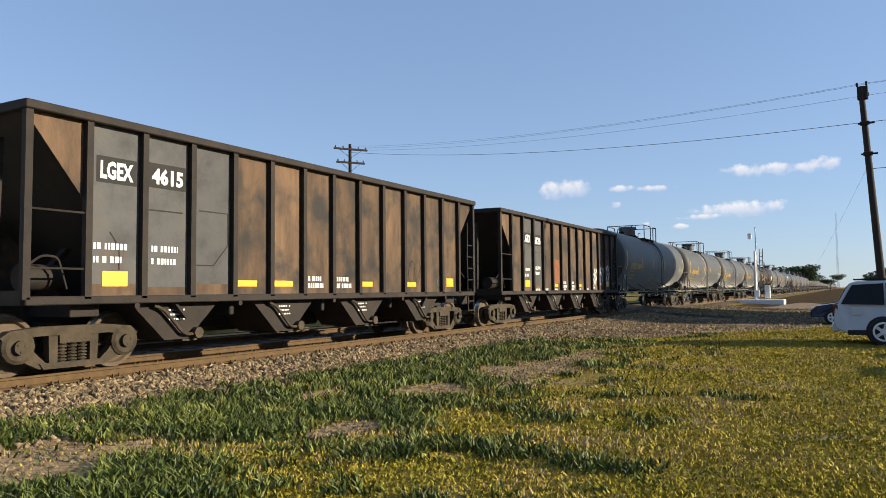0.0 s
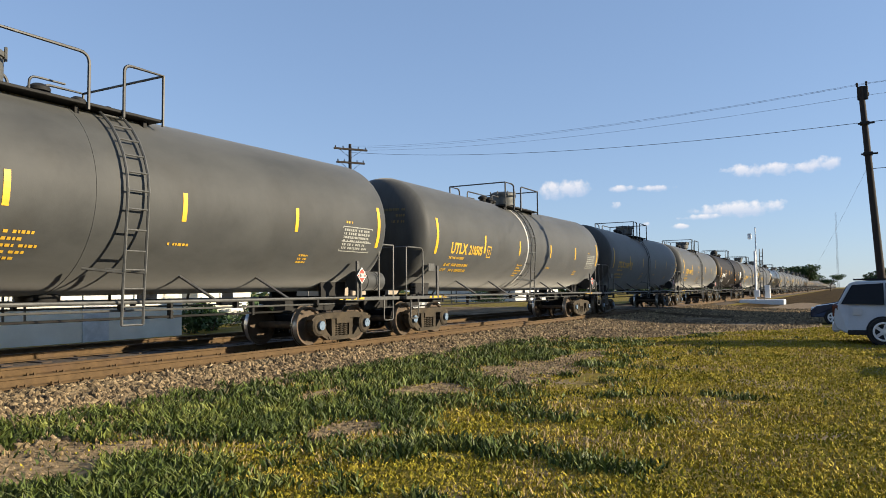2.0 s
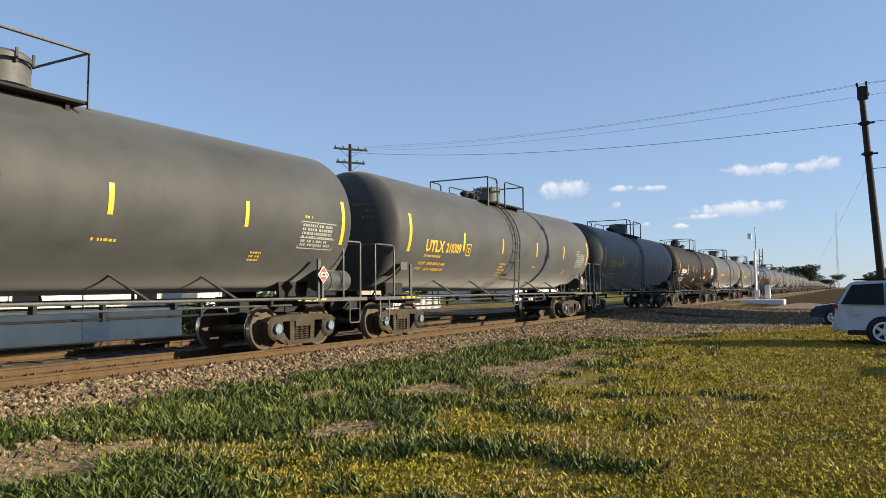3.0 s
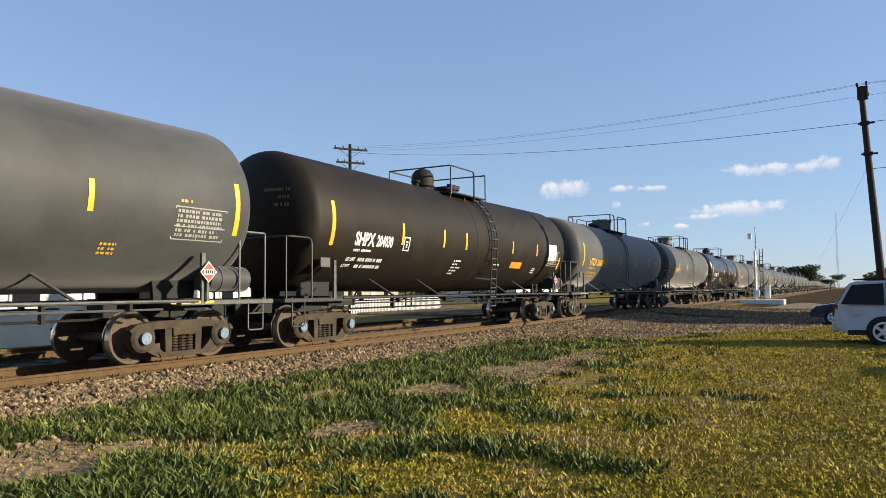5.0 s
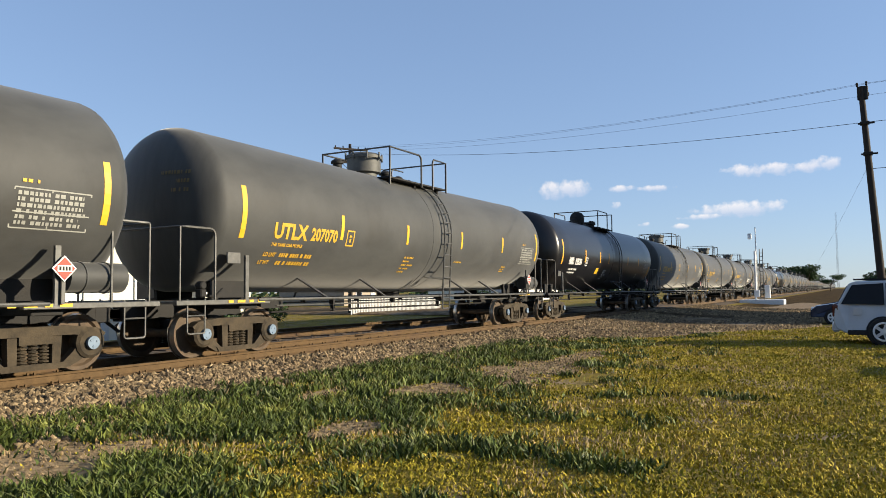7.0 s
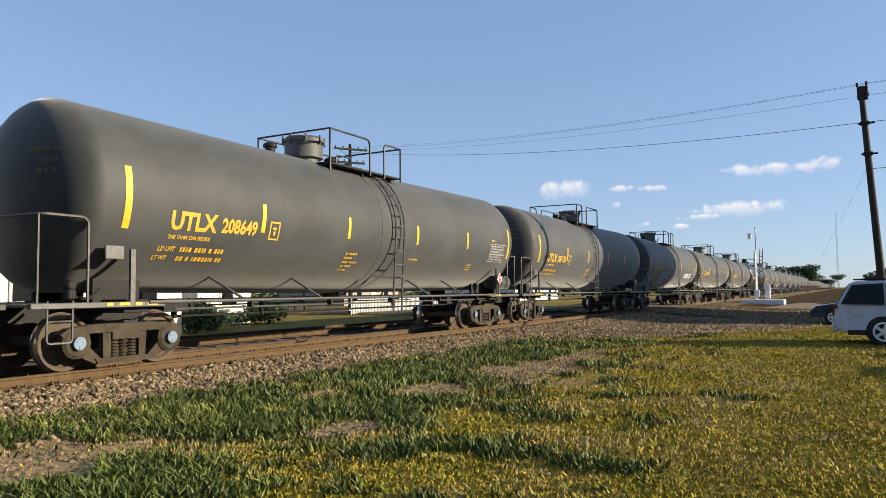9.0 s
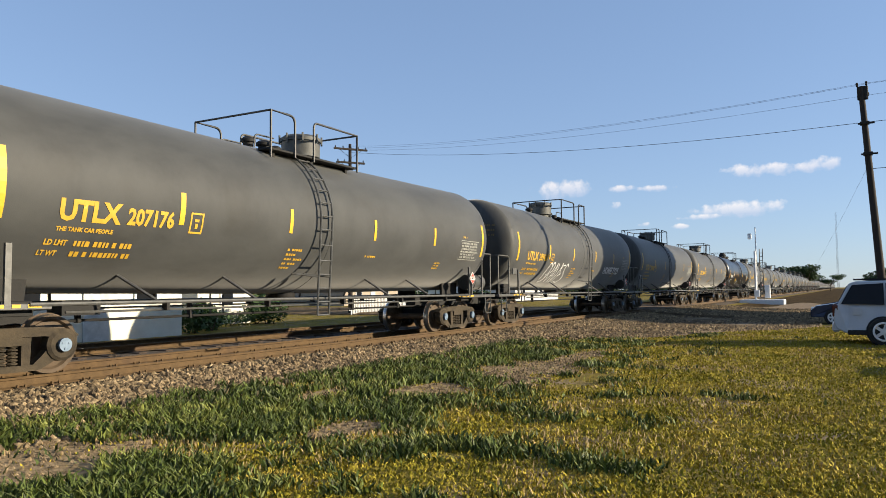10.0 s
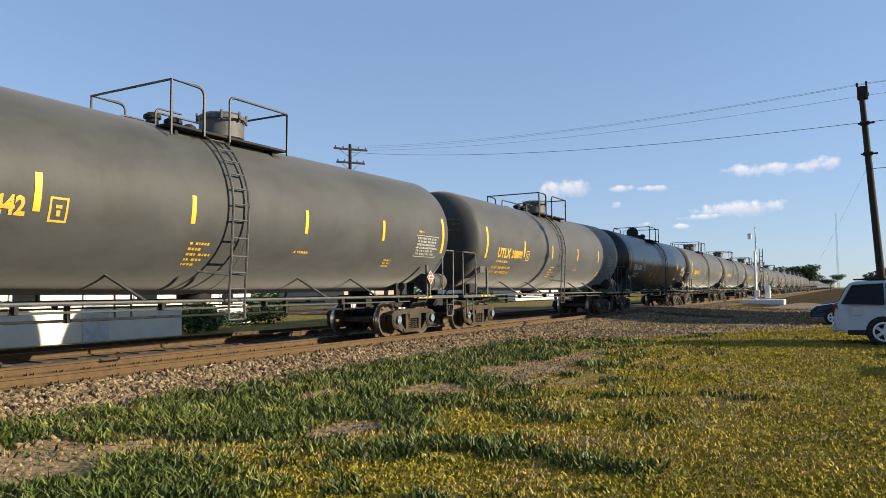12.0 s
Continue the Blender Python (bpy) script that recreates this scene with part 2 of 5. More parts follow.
def part(name, bm, mat, parent, label="", smooth=False, bevel=0.0, m=None):
    ob = new(name, finish(name, bm, mat, smooth, bevel))
    ob.parent = parent
    if m:
        ob.matrix_basis = m
    if name in ("small_lettering", "head_lettering", "data_panel", "stencil_lettering"):
        tagged(ob, kind="stuff")
    return tagged(ob, label)


def share(src, name, parent, m=None):
    ob = new(name, src.data)
    ob.parent = parent
    if m:
        ob.matrix_basis = m
    return ob


def thing(name, label, category, group="", kind="", at=None):
    ob = new(name)
    ob.empty_display_size = 0.2
    if at:
        ob.matrix_basis = at
    return tagged(ob, label, category, group, kind)


def raw(name, verts, faces, mat):
    me = bpy.data.meshes.new(name)
    me.from_pydata(verts, [], faces)
    me.materials.append(mat)
    return new(name, me)


def letters(text, height, width=None):
    """Flat letters with the built-in font as a bmesh in the x-z plane, from (0, 0) up, with fine cuts for bending."""
    cu = bpy.data.curves.new("lettering", "FONT")
    cu.body, cu.size, cu.resolution_u, cu.offset = text, 1.0, 2, 0.04
    tmp = bpy.data.objects.new("lettering", cu)
    me = tmp.to_mesh()
    bm = bmesh.new()
    bm.from_mesh(me)
    tmp.to_mesh_clear()
    bpy.data.objects.remove(tmp)
    bpy.data.curves.remove(cu)
    xs, ys = [v.co.x for v in bm.verts], [v.co.y for v in bm.verts]
    sy = height / (max(ys) - min(ys))
    sx = width / (max(xs) - min(xs)) if width else sy
    for v in bm.verts:
        v.co = Vector(((v.co.x - min(xs)) * sx, 0, (v.co.y - min(ys)) * sy))
    for k in range(1, 5):
        bmesh.ops.bisect_plane(bm, geom=bm.verts[:] + bm.edges[:] + bm.faces[:], plane_co=(0, 0, height * k / 5), plane_no=(0, 0, 1))
    return bm


def bars(rows, height, gap, seed=1):
    """Rows of illegible lettering: short bars. rows: widths of the lines."""
    rnd = random.Random(seed)
    bm = bmesh.new()
    for i, w in enumerate(rows):
        z, x = -i * (height + gap), 0.0
        while x < w:
            q = min(w - x, rnd.uniform(0.03, 0.075))
            a = [bm.verts.new(p) for p in ((x, 0, z), (x + q, 0, z), (x + q, 0, z + height), (x, 0, z + height))]
            bm.faces.new(a)
            x += q + (0.022 if rnd.random() < 0.8 else 0.07)
    return bm


# ---------------------------------------------------------------- running gear
AXLE = 1.778
WHEEL_R = 0.457


def wheelset_mesh():
    bm = bmesh.new()
    for s in (-1, 1):
        prof = [(0.09, s * 0.80), (0.15, s * 0.80), (0.16, s * 0.765), (0.36, s * 0.745), (0.39, s * 0.79), (0.447, s * 0.795),
                (WHEEL_R, s * 0.74), (0.462, s * 0.69), (0.485, s * 0.675), (0.48, s * 0.655), (0.39, s * 0.655), (0.36, s * 0.70), (0.16, s * 0.68)]
        lathe(bm, prof, "y", 32)
    tube(bm, (0, -0.80, 0), (0, 0.80, 0), 0.085, 12)
    me = finish("wheelset", bm, WHEEL, True)
    me.materials.append(BRIGHT_STEEL)
    for p in me.polygons:
        c = p.center
        if abs(p.normal.y) < 0.5 and math.hypot(c.x, c.z) > 0.448:
            p.material_index = 1
    return me


WHEELSET = wheelset_mesh()


def side_frame_bm():
    """Cast truck side frame in the x-z plane about the truck's centre, with two windows and the spring opening."""
    bm = bmesh.new()
    y0, y1 = -0.07, 0.07
    prism(bm, [(-1.16, 0.60), (-1.02, 0.69), (-0.55, 0.74), (0.55, 0.74), (1.02, 0.69), (1.16, 0.60), (1.10, 0.54), (0.60, 0.60), (-0.60, 0.60), (-1.10, 0.54)], y0 - 0.02, y1 + 0.02)
    prism(bm, [(-0.50, 0.10), (0.50, 0.10), (0.56, 0.19), (-0.56, 0.19)], y0 - 0.02, y1 + 0.02)
    for s in (-1, 1):
        q = lambda pts: [(s * x, z) for x, z in pts]
        prism(bm, q([(0.27, 0.18), (0.40, 0.18), (0.42, 0.62), (0.27, 0.62)]), y0, y1)
        prism(bm, q([(0.38, 0.13), (0.56, 0.11), (0.74, 0.20), (1.06, 0.40), (1.02, 0.60), (0.80, 0.60), (0.72, 0.46), (0.56, 0.29)]), y0, y1)
        prism(bm, q([(1.12, 0.60), (0.70, 0.60), (0.72, 0.40), (0.80, 0.33), (0.99, 0.33), (1.10, 0.40)]), y0, y1)
        lathe(bm, [(0.20, y0 - 0.05), (0.25, y0 - 0.02), (0.25, y1)], "y", 14, (s * AXLE / 2, 0, WHEEL_R))
    return bm


def spring_bm():
    bm = bmesh.new()
    for x in (-0.17, 0.0, 0.17):
        for k in range(6):
            lathe(bm, [(0.055, 0.20 + k * 0.05), (0.078, 0.212 + k * 0.05), (0.078, 0.228 + k * 0.05), (0.055, 0.24 + k * 0.05)], "z", 9, (x, 0, 0))
        tube(bm, (x, 0, 0.19), (x, 0, 0.5), 0.05, 8)
    box(bm, (0, 0, 0.54), (0.52, 0.2, 0.12))
    return bm


def cap_bm():
    bm = bmesh.new()
    lathe(bm, [(0.105, -0.05), (0.105, 0.0), (0.085, 0.03), (0.03, 0.035)], "y", 14)
    for i in range(3):
        a = 2 * math.pi * i / 3 + 0.4
        tube(bm, (0.062 * math.cos(a), -0.06, 0.062 * math.sin(a)), (0.062 * math.cos(a), -0.03, 0.062 * math.sin(a)), 0.018, 6)
    return bm


SIDE_FRAME = finish("side_frame", side_frame_bm(), TRUCK, False, 0.012)
SPRING = finish("spring_pack", spring_bm(), TRUCK, True)
_c = cap_bm()
bmesh.ops.transform(_c, matrix=pose(0, 0, 0, 0, 0, 180), verts=_c.verts)
CAP_BACK = finish("bearing_cap", _c, BLUE_CAP, True)
CAP_FRONT = finish("bearing_cap", cap_bm(), BLUE_CAP, True)
CAP_RUST = CAP_FRONT.copy()
CAP_RUST.materials[0] = TRUCK


def truck(car, x, fresh=True):
    """A two-axle truck under a car, centred at x. Returns its wheelsets."""
    bm = bmesh.new()
    box(bm, (0, 0, 0.55), (0.42, 2.0, 0.26))
    box(bm, (0, 0, 0.72), (0.36, 0.9, 0.12))
    for s in (-1, 1):
        box(bm, (s * 0.34, 0, 0.42), (0.12, 1.7, 0.16))
        for t in (-1, 1):
            box(bm, (s * 0.40, t * 0.72, 0.45), (0.10, 0.12, 0.28))
    base = part("truck", bm, DARK_STEEL, car, "dusty cast steel two-axle truck", bevel=0.01)
    base.matrix_basis = pose(x, 0, 0)
    sets = []
    for s in (-1, 1):
        f = new("side_frame", SIDE_FRAME)
        f.parent, f.matrix_basis = base, pose(0, s * 1.0, 0)
        g = new("spring_pack", SPRING)
        g.parent, g.matrix_basis = base, pose(0, s * 1.0, 0)
        tagged(g, kind="stuff")
        w = new("wheelset", WHEELSET)
        w.parent, w.matrix_basis = base, pose(s * AXLE / 2, 0, WHEEL_R)
        tagged(w, "rusty steel wheelset with bright treads")
        sets.append(w)
        for e in (-1, 1):
            c = new("bearing_cap", (CAP_FRONT if fresh else CAP_RUST) if s < 0 else CAP_BACK)
            c.parent, c.matrix_basis = base, pose(e * AXLE / 2, s * 1.13, WHEEL_R)
    return sets


def coupler(car, x, d):
    bm = bmesh.new()
    box(bm, (x + d * 0.30, 0, 0.86), (0.62, 0.16, 0.18))
    prism(bm, [(x + d * 0.55, 0.72), (x + d * 0.86, 0.72), (x + d * 0.86, 1.0), (x + d * 0.55, 1.0)], -0.17, 0.13)
    tube(bm, (x + d * 0.2, 0.28, 0.95), (x + d * 0.75, 0.20, 0.52), 0.035, 8)
    part("coupler", bm, DARK_STEEL, car, bevel=0.02)


# ---------------------------------------------------------------- tank cars
TR, TZ, TMID, T0, T1 = 1.62, 2.81, 7.93, 0.10, 15.76


def axis_z(x):
    """The barrel slopes down a little from both ends to its middle."""
    return TZ + 0.008 * abs(x - TMID)


def wrap(bm, x, z, lift=0.006, side=-1):
    """Bends flat work in the x-z plane round the barrel, its origin at (x, z)."""
    for v in bm.verts:
        X = x + v.co.x
        c = axis_z(X)
        a = (z + v.co.z - c) / TR
        r = TR + lift
        v.co = Vector((X, side * r * math.cos(a), c + r * math.sin(a)))
    return bm


def patch(w, h, nz=6):
    bm = bmesh.new()
    rows = [[bm.verts.new((x, 0, h * k / nz)) for x in (0, w)] for k in range(nz + 1)]
    for a, b in zip(rows, rows[1:]):
        bm.faces.new((a[0], a[1], b[1], b[0]))
    return bm


def stroke(bm, pts, w):
    """A painted line through (x, z) points."""
    P = [Vector((x, 0, z)) for x, z in pts]
    prev = None
    for i, p in enumerate(P):
        d = (P[min(i + 1, len(P) - 1)] - P[max(i - 1, 0)]).normalized()
        nrm = Vector((-d.z, 0, d.x)) * w / 2
        cur = bm.verts.new(p + nrm), bm.verts.new(p - nrm)
        if prev:
            bm.faces.new((prev[0], prev[1], cur[1], cur[0]))
        prev = cur


def scrawl(w, h, n, seed, width=0.035):
    """Looping spray-paint lines with no legible letters."""
    rnd = random.Random(seed)
    bm = bmesh.new()
    for k in range(n):
        cx = w * (k + 0.5) / n
        ph, lean = rnd.uniform(0, 6.3), rnd.uniform(0.1, 0.35)
        fx, fz = rnd.choice((1, 2, 3)), rnd.choice((1, 2))
        pts = []
        for i in range(26):
            t = i / 25
            z = h * (0.5 + 0.48 * math.sin(2 * math.pi * fz * t * 0.8 + ph))
            x = cx + w / n * 0.62 * math.sin(2 * math.pi * fx * t * 0.7 + ph * 0.7) + lean * (z - h / 2)
            pts.append((x, z))
        stroke(bm, pts, width)
    return bm


def tag_letters(w, h):
    """Loose looping spray letters in thin strokes."""
    shapes = ([(1.0, 0.85), (0.6, 1.0), (0.15, 0.75), (0.0, 0.4), (0.25, 0.05), (0.7, 0.05), (0.9, 0.4), (0.5, 0.45)],
              [(0.1, 0.0), (0.25, 0.95), (0.7, 0.95), (0.75, 0.65), (0.3, 0.5), (0.6, 0.3), (0.95, 0.0)],
              [(0.0, 0.0), (0.3, 0.6), (0.5, 1.0), (0.65, 0.5), (0.8, 0.0)], [(0.15, 0.4), (0.8, 0.45)],
              [(0.0, 1.0), (0.25, 0.4), (0.45, 0.0), (0.7, 0.5), (1.0, 1.05)],
              [(0.9, 0.95), (0.3, 0.9), (0.15, 0.7), (0.5, 0.55), (0.7, 0.5), (0.2, 0.4), (0.1, 0.15), (0.4, 0.0), (0.9, 0.1)],
              [(0.95, 0.85), (0.6, 1.0), (0.2, 0.85), (0.35, 0.6), (0.8, 0.45), (0.9, 0.2), (0.5, 0.0), (0.0, 0.1)])
    place = (0, 1, 2, 2, 3, 4, 5)
    bm = bmesh.new()
    for pts, k in zip(shapes, place):
        fine = []
        P = [Vector((x, 0, z)) for x, z in pts]
        for i in range(len(P) - 1):
            a, b, c, d = P[max(i - 1, 0)], P[i], P[i + 1], P[min(i + 2, len(P) - 1)]
            for t in (0, 0.25, 0.5, 0.75):
                q = 0.5 * (2 * b + (c - a) * t + (2 * a - 5 * b + 4 * c - d) * t * t + (3 * b - 3 * c + d - a) * t ** 3)
                fine.append(q)
        fine.append(P[-1])
        stroke(bm, [((k + q.x * 1.15) * w / 6.2 + q.z * 0.16, q.z * h) for q in fine], 0.045)
    return bm


def head_profile(d):
    return [(TR * math.sin(a), -0.60 * math.cos(a) * d) for a in [radians(3 + 87 * i / 9) for i in range(10)]]


SMALL = {}


def tank_car(paint, label, mark="", ink=YELLOW_INK, style=0, number_w=1.0, extras=0, left_dome=False):
    """style 0: yellow-lettered grey car; 1: dark car with white letters and a plain top platform."""
    car = thing("tank_car", label, "tank car", "train cars")
    pipe_mat = BLACK_PIPE if style else PIPE
    # barrel, in slices whose centres follow the slope
    bm = bmesh.new()
    prof = [(r, T0 + a) for r, a in head_profile(1)]
    prof += [(TR, T0 + (T1 - T0) * i / 12) for i in range(1, 12)]
    prof += [(r, T1 - a) for r, a in reversed(head_profile(1))]
    lathe(bm, prof, "x", 56)
    for v in bm.verts:
        v.co.z += axis_z(v.co.x)
    part("tank_barrel", bm, paint, car, smooth=True)
    for x in (TMID - 0.1,):
        bm = bmesh.new()
        lathe(bm, [(TR - 0.02, x - 0.03), (TR + 0.006, x - 0.02), (TR + 0.006, x + 0.02), (TR - 0.02, x + 0.03)], "x", 56, (0, 0, axis_z(x)))
        part("weld_band", bm, paint, car, smooth=True)
    # stub sills, bolsters and cradles
    for d, xb in ((-1, 0.889), (1, 14.773)):
        bm = bmesh.new()
        xe = -0.75 if d < 0 else 16.41
        box(bm, ((xe + xb - d * 1.0) / 2, 0, 0.92), (abs(xe - xb + d * 1.0), 0.34, 0.34))
        box(bm, (xb, 0, 1.02), (0.5, 2.7, 0.22))
        prism(bm, [(xb - 0.45, 1.05), (xb + 0.45, 1.05), (xb + 0.5, 1.6), (xb - 0.5, 1.6)], -0.80, -0.72)
        prism(bm, [(xb - 0.45, 1.05), (xb + 0.45, 1.05), (xb + 0.5, 1.6), (xb - 0.5, 1.6)], 0.72, 0.80)
        part("stub_sill", bm, DARK_STEEL, car, bevel=0.01)
        coupler(car, xe, d)
        # end platform with sill step
        bm = bmesh.new()
        box(bm, (xe + (-d) * 0.25, 0, 1.05), (0.5, 2.9, 0.05))
        for s in (-1, 1):
            box(bm, ((xe + xb) / 2 - d * 0.1, s * 1.45, 1.05), (abs(xb - xe) + 0.7, 0.10, 0.09))
        part("end_platform", bm, pipe_mat, car, bevel=0.01)
        for s in (-1, 1):
            bm = bmesh.new()
            xs = xe - d * 0.22
            pipe(bm, bent([(xs - 0.2, s * 1.46, 1.12), (xs - 0.2, s * 1.46, 0.50), (xs + 0.2, s * 1.46, 0.50), (xs + 0.2, s * 1.46, 1.12)], 0.05, 2), 0.018)
            pipe(bm, [(xs - 0.2, s * 1.46, 0.82), (xs + 0.2, s * 1.46, 0.82)], 0.015)
            part("sill_step", bm, pipe_mat, car)
        if not style:
            bm = bmesh.new()
            for k in range(4):
                box(bm, (xb - 0.62 + k * 0.27, -1.505, 1.06), (0.2 if k % 2 else 0.12, 0.006, 0.05))
            tagged(part("sill_marking", bm, YELLOW, car, "yellow marking tape on the end sill"), kind="stuff")
        # bent hand rail round the end platform
        bm = bmesh.new()
        a, b = xe + d * 0.10, xe - d * 0.66
        pipe(bm, bent([(b, -1.46, 1.06), (b, -1.46, 2.40), (a, -1.46, 2.40), (a, 1.46, 2.40), (b, 1.46, 2.40), (b, 1.46, 1.06)], 0.14, 4), 0.023)
        for y in (-1.40, 1.40):
            pipe(bm, [(a, y, 2.40), (a, y, 1.05)], 0.02)
        part("end_handrail", bm, pipe_mat, car)
        # post and boxes beside the cradle
        bm = bmesh.new()
        box(bm, (xb - 0.2 if d < 0 else xb + 0.05, -1.48, 1.50), (0.09, 0.05, 0.88))
        part("grab_post", bm, PIPE, car)
    # side sill pipes with braces
    for s in (-1, 1):
        bm = bmesh.new()
        pipe(bm, [(1.0, s * 1.5, 1.08), (14.7, s * 1.5, 1.08)], 0.032, 8)
        pipe(bm, [(1.6, s * 1.42, 0.95), (14.0, s * 1.42, 0.95)], 0.02, 6)
        part("side_pipe", bm, pipe_mat, car)
        for x in (2.95, 5.3, 10.1, 12.1):
            bm = bmesh.new()
            z = 1.54
            y = math.sqrt(max(0.1, TR ** 2 - (z - axis_z(x)) ** 2)) - 0.02
            pipe(bm, [(x - 0.12, s * y, z), (x + 0.28, s * 1.5, 1.08)], 0.03)
            part("pipe_brace", bm, pipe_mat, car)
        for x in (3.4, 5.9, 8.4, 10.9, 13.3):
            bm = bmesh.new()
            box(bm, (x, s * 1.46, 1.01), (0.06, 0.12, 0.14))
            part("pipe_hanger", bm, DARK_STEEL, car)
    # dome fittings and platform
    top = axis_z(TMID) + TR
    dome = 6.75 if left_dome else 8.65
    if style:
        bm = bmesh.new()
        lathe(bm, [(0.26, top - 0.12), (0.28, top + 0.06), (0.34, top + 0.10), (0.36, top + 0.34), (0.33, top + 0.48), (0.24, top + 0.60), (0.08, top + 0.66)], "z", 24, (7.2, 0, 0))
        part("valve_dome", bm, DARK_STEEL, car, "rounded black valve dome", smooth=True)
        bm = bmesh.new()
        lathe(bm, [(0.40, top - 0.12), (0.40, top + 0.12), (0.46, top + 0.13), (0.46, top + 0.22), (0.3, top + 0.25)], "z", 24, (8.7, 0, 0))
        box(bm, (8.7, -0.3, top + 0.26), (0.7, 0.12, 0.08))
        part("manway", bm, DARK_STEEL, car, "low bolted manway lid", smooth=True)
    else:
        bm = bmesh.new()
        lathe(bm, [(0.36, top - 0.12), (0.36, top + 0.05), (0.47, top + 0.08), (0.47, top + 0.45), (0.50, top + 0.46), (0.50, top + 0.54), (0.42, top + 0.60), (0.1, top + 0.63)], "z", 24, (dome, 0, 0))
        for i in range(8):
            a = i * math.pi / 4
            tube(bm, (dome + 0.51 * math.cos(a), 0.51 * math.sin(a), top + 0.40), (dome + 0.51 * math.cos(a), 0.51 * math.sin(a), top + 0.62), 0.025, 6)
        part("manway", bm, DARK_STEEL if style else TRUCK_GREY, car, "round bolted valve housing on the tank top", smooth=True)
    for x, r, h in ((5.6 if left_dome else 6.9, 0.12, 0.30), (7.9 if left_dome else 7.4, 0.13, 0.30), (8.6 if left_dome else 7.8, 0.10, 0.24), (9.2, 0.07, 0.2)):
        bm = bmesh.new()
        lathe(bm, [(r, top - 0.1), (r, top + h * 0.6), (r * 1.4, top + h * 0.6), (r * 1.4, top + h * 0.8), (r * 0.7, top + h)], "z", 12, (x, 0.05, 0))
        part("relief_valve", bm, DARK_STEEL, car, smooth=True)
    px0, px1, py = (7.0 if style else 6.35), 9.45, 1.12
    turn_down, restart = (8.0, 8.65) if left_dome else (7.12, 7.77)
    zt = top - 0.06
    for s in (-1, 1):
        bm = bmesh.new()
        box(bm, ((px0 + px1) / 2, s * 0.90, zt - 0.1), (px1 - px0, 0.40, 0.05))
        for x in (px0 + 0.25, (px0 + px1) / 2, px1 - 0.25):
            box(bm, (x, s * 0.92, zt - 0.24), (0.08, 0.1, 0.30))
        part("platform", bm, DARK_STEEL, car, bevel=0.008)
    for s in (-1, 1):
        bm = bmesh.new()
        zh = top + 0.65
        if style:
            pipe(bm, bent([(px0, s * py, zt - 0.2), (px0, s * py, zh), (8.6, s * py, zh), (8.6, s * py, zt - 0.2)], 0.14, 4), 0.026)
            pipe(bm, [(px1, s * py, zt - 0.2), (px1, s * py, zh)], 0.026)
        else:
            pipe(bm, [(px0, s * py, zt - 0.3)] + bent([(px0, s * py, zh), (turn_down, s * py, zh), (turn_down, s * py, zt - 0.2)], 0.18, 5), 0.028)
            pipe(bm, bent([(restart, s * py, zt - 0.2), (restart, s * py, zh), (px1, s * py, zh)], 0.14, 5) + [(px1, s * py, zt - 0.2)], 0.028)
            pipe(bm, bent([(turn_down - 0.6, s * 0.5, zt), (turn_down - 0.6, s * 0.5, zt + 0.3), (turn_down, s * 0.5, zt + 0.3)], 0.12, 4), 0.02)
        part("platform_rail", bm, BLACK_PIPE, car)
    for x in (px0, px1):
        bm = bmesh.new()
        zz = top + 0.65
        pipe(bm, [(x, -py, zz), (x, py, zz)], 0.022)
        part("platform_rail", bm, BLACK_PIPE, car)
    # curved ladder on each side
    for s in (-1, 1):
        bm = bmesh.new()
        xl = 8.9 if style else 8.5 if left_dome else 7.5
        arc = [radians(a) for a in range(62, -9, -10)]
        stiles = []
        for x in (xl - 0.2, xl + 0.2):
            pts = [(x, s * (TR + 0.09) * math.cos(a), axis_z(x) + (TR + 0.09) * math.sin(a)) for a in arc]
            pts += [(x, s * 1.66, 1.9), (x, s * 1.62, 1.3), (x, s * 1.60, 0.72)]
            pipe(bm, pts, 0.024)
            stiles.append(pts)
        rungs = [stiles[0][k] for k in range(len(stiles[0]))]
        rungs += [tuple((Vector(a) + Vector(b)) / 2) for a, b in zip(stiles[0], stiles[0][1:]) if b[2] < 2.3]
        for x in (xl - 0.2, xl + 0.2):
            pipe(bm, [(x, s * 1.64, 1.55), (x - 0.5, s * 1.30, 1.62)], 0.02)
        lad = part("ladder", bm, pipe_mat, car, "curved steel side ladder")
        for k in rungs:
            if "rung" not in SMALL:
                bm = bmesh.new()
                pipe(bm, [(0, 0, 0), (0.4, 0, 0)], 0.017, 5)
                SMALL["rung"] = finish("rung", bm, PIPE)
            r = new("rung", SMALL["rung"])
            r.parent, r.matrix_basis = lad, pose(*k)
    # under-belly: outlet, brake rigging, reservoir
    bm = bmesh.new()
    lathe(bm, [(0.30, axis_z(TMID) - TR - 0.16), (0.34, axis_z(TMID) - TR - 0.05), (0.34, axis_z(TMID) - TR + 0.1)], "z", 16, (TMID, 0, 0))
    part("bottom_outlet", bm, DARK_STEEL, car, smooth=True)
    bm = bmesh.new()
    tube(bm, (15.1, -1.18, 1.48), (16.1, -1.18, 1.48), 0.24, 18)
    tube(bm, (15.35, -1.18, 1.48), (15.38, -1.18, 1.48), 0.255, 18)
    tube(bm, (15.8, -1.18, 1.48), (15.83, -1.18, 1.48), 0.255, 18)
    part("air_reservoir", bm, GREY_TANK, car, "grey cylindrical brake air tank", smooth=True)
    bm = bmesh.new()
    pipe(bm, [(1.8, -0.25, 0.78), (13.9, -0.25, 0.78)], 0.025)
    for x in (2.6, 5.0, 10.4, 12.6):
        box(bm, (x, -0.25, 0.92), (0.06, 0.1, 0.36))
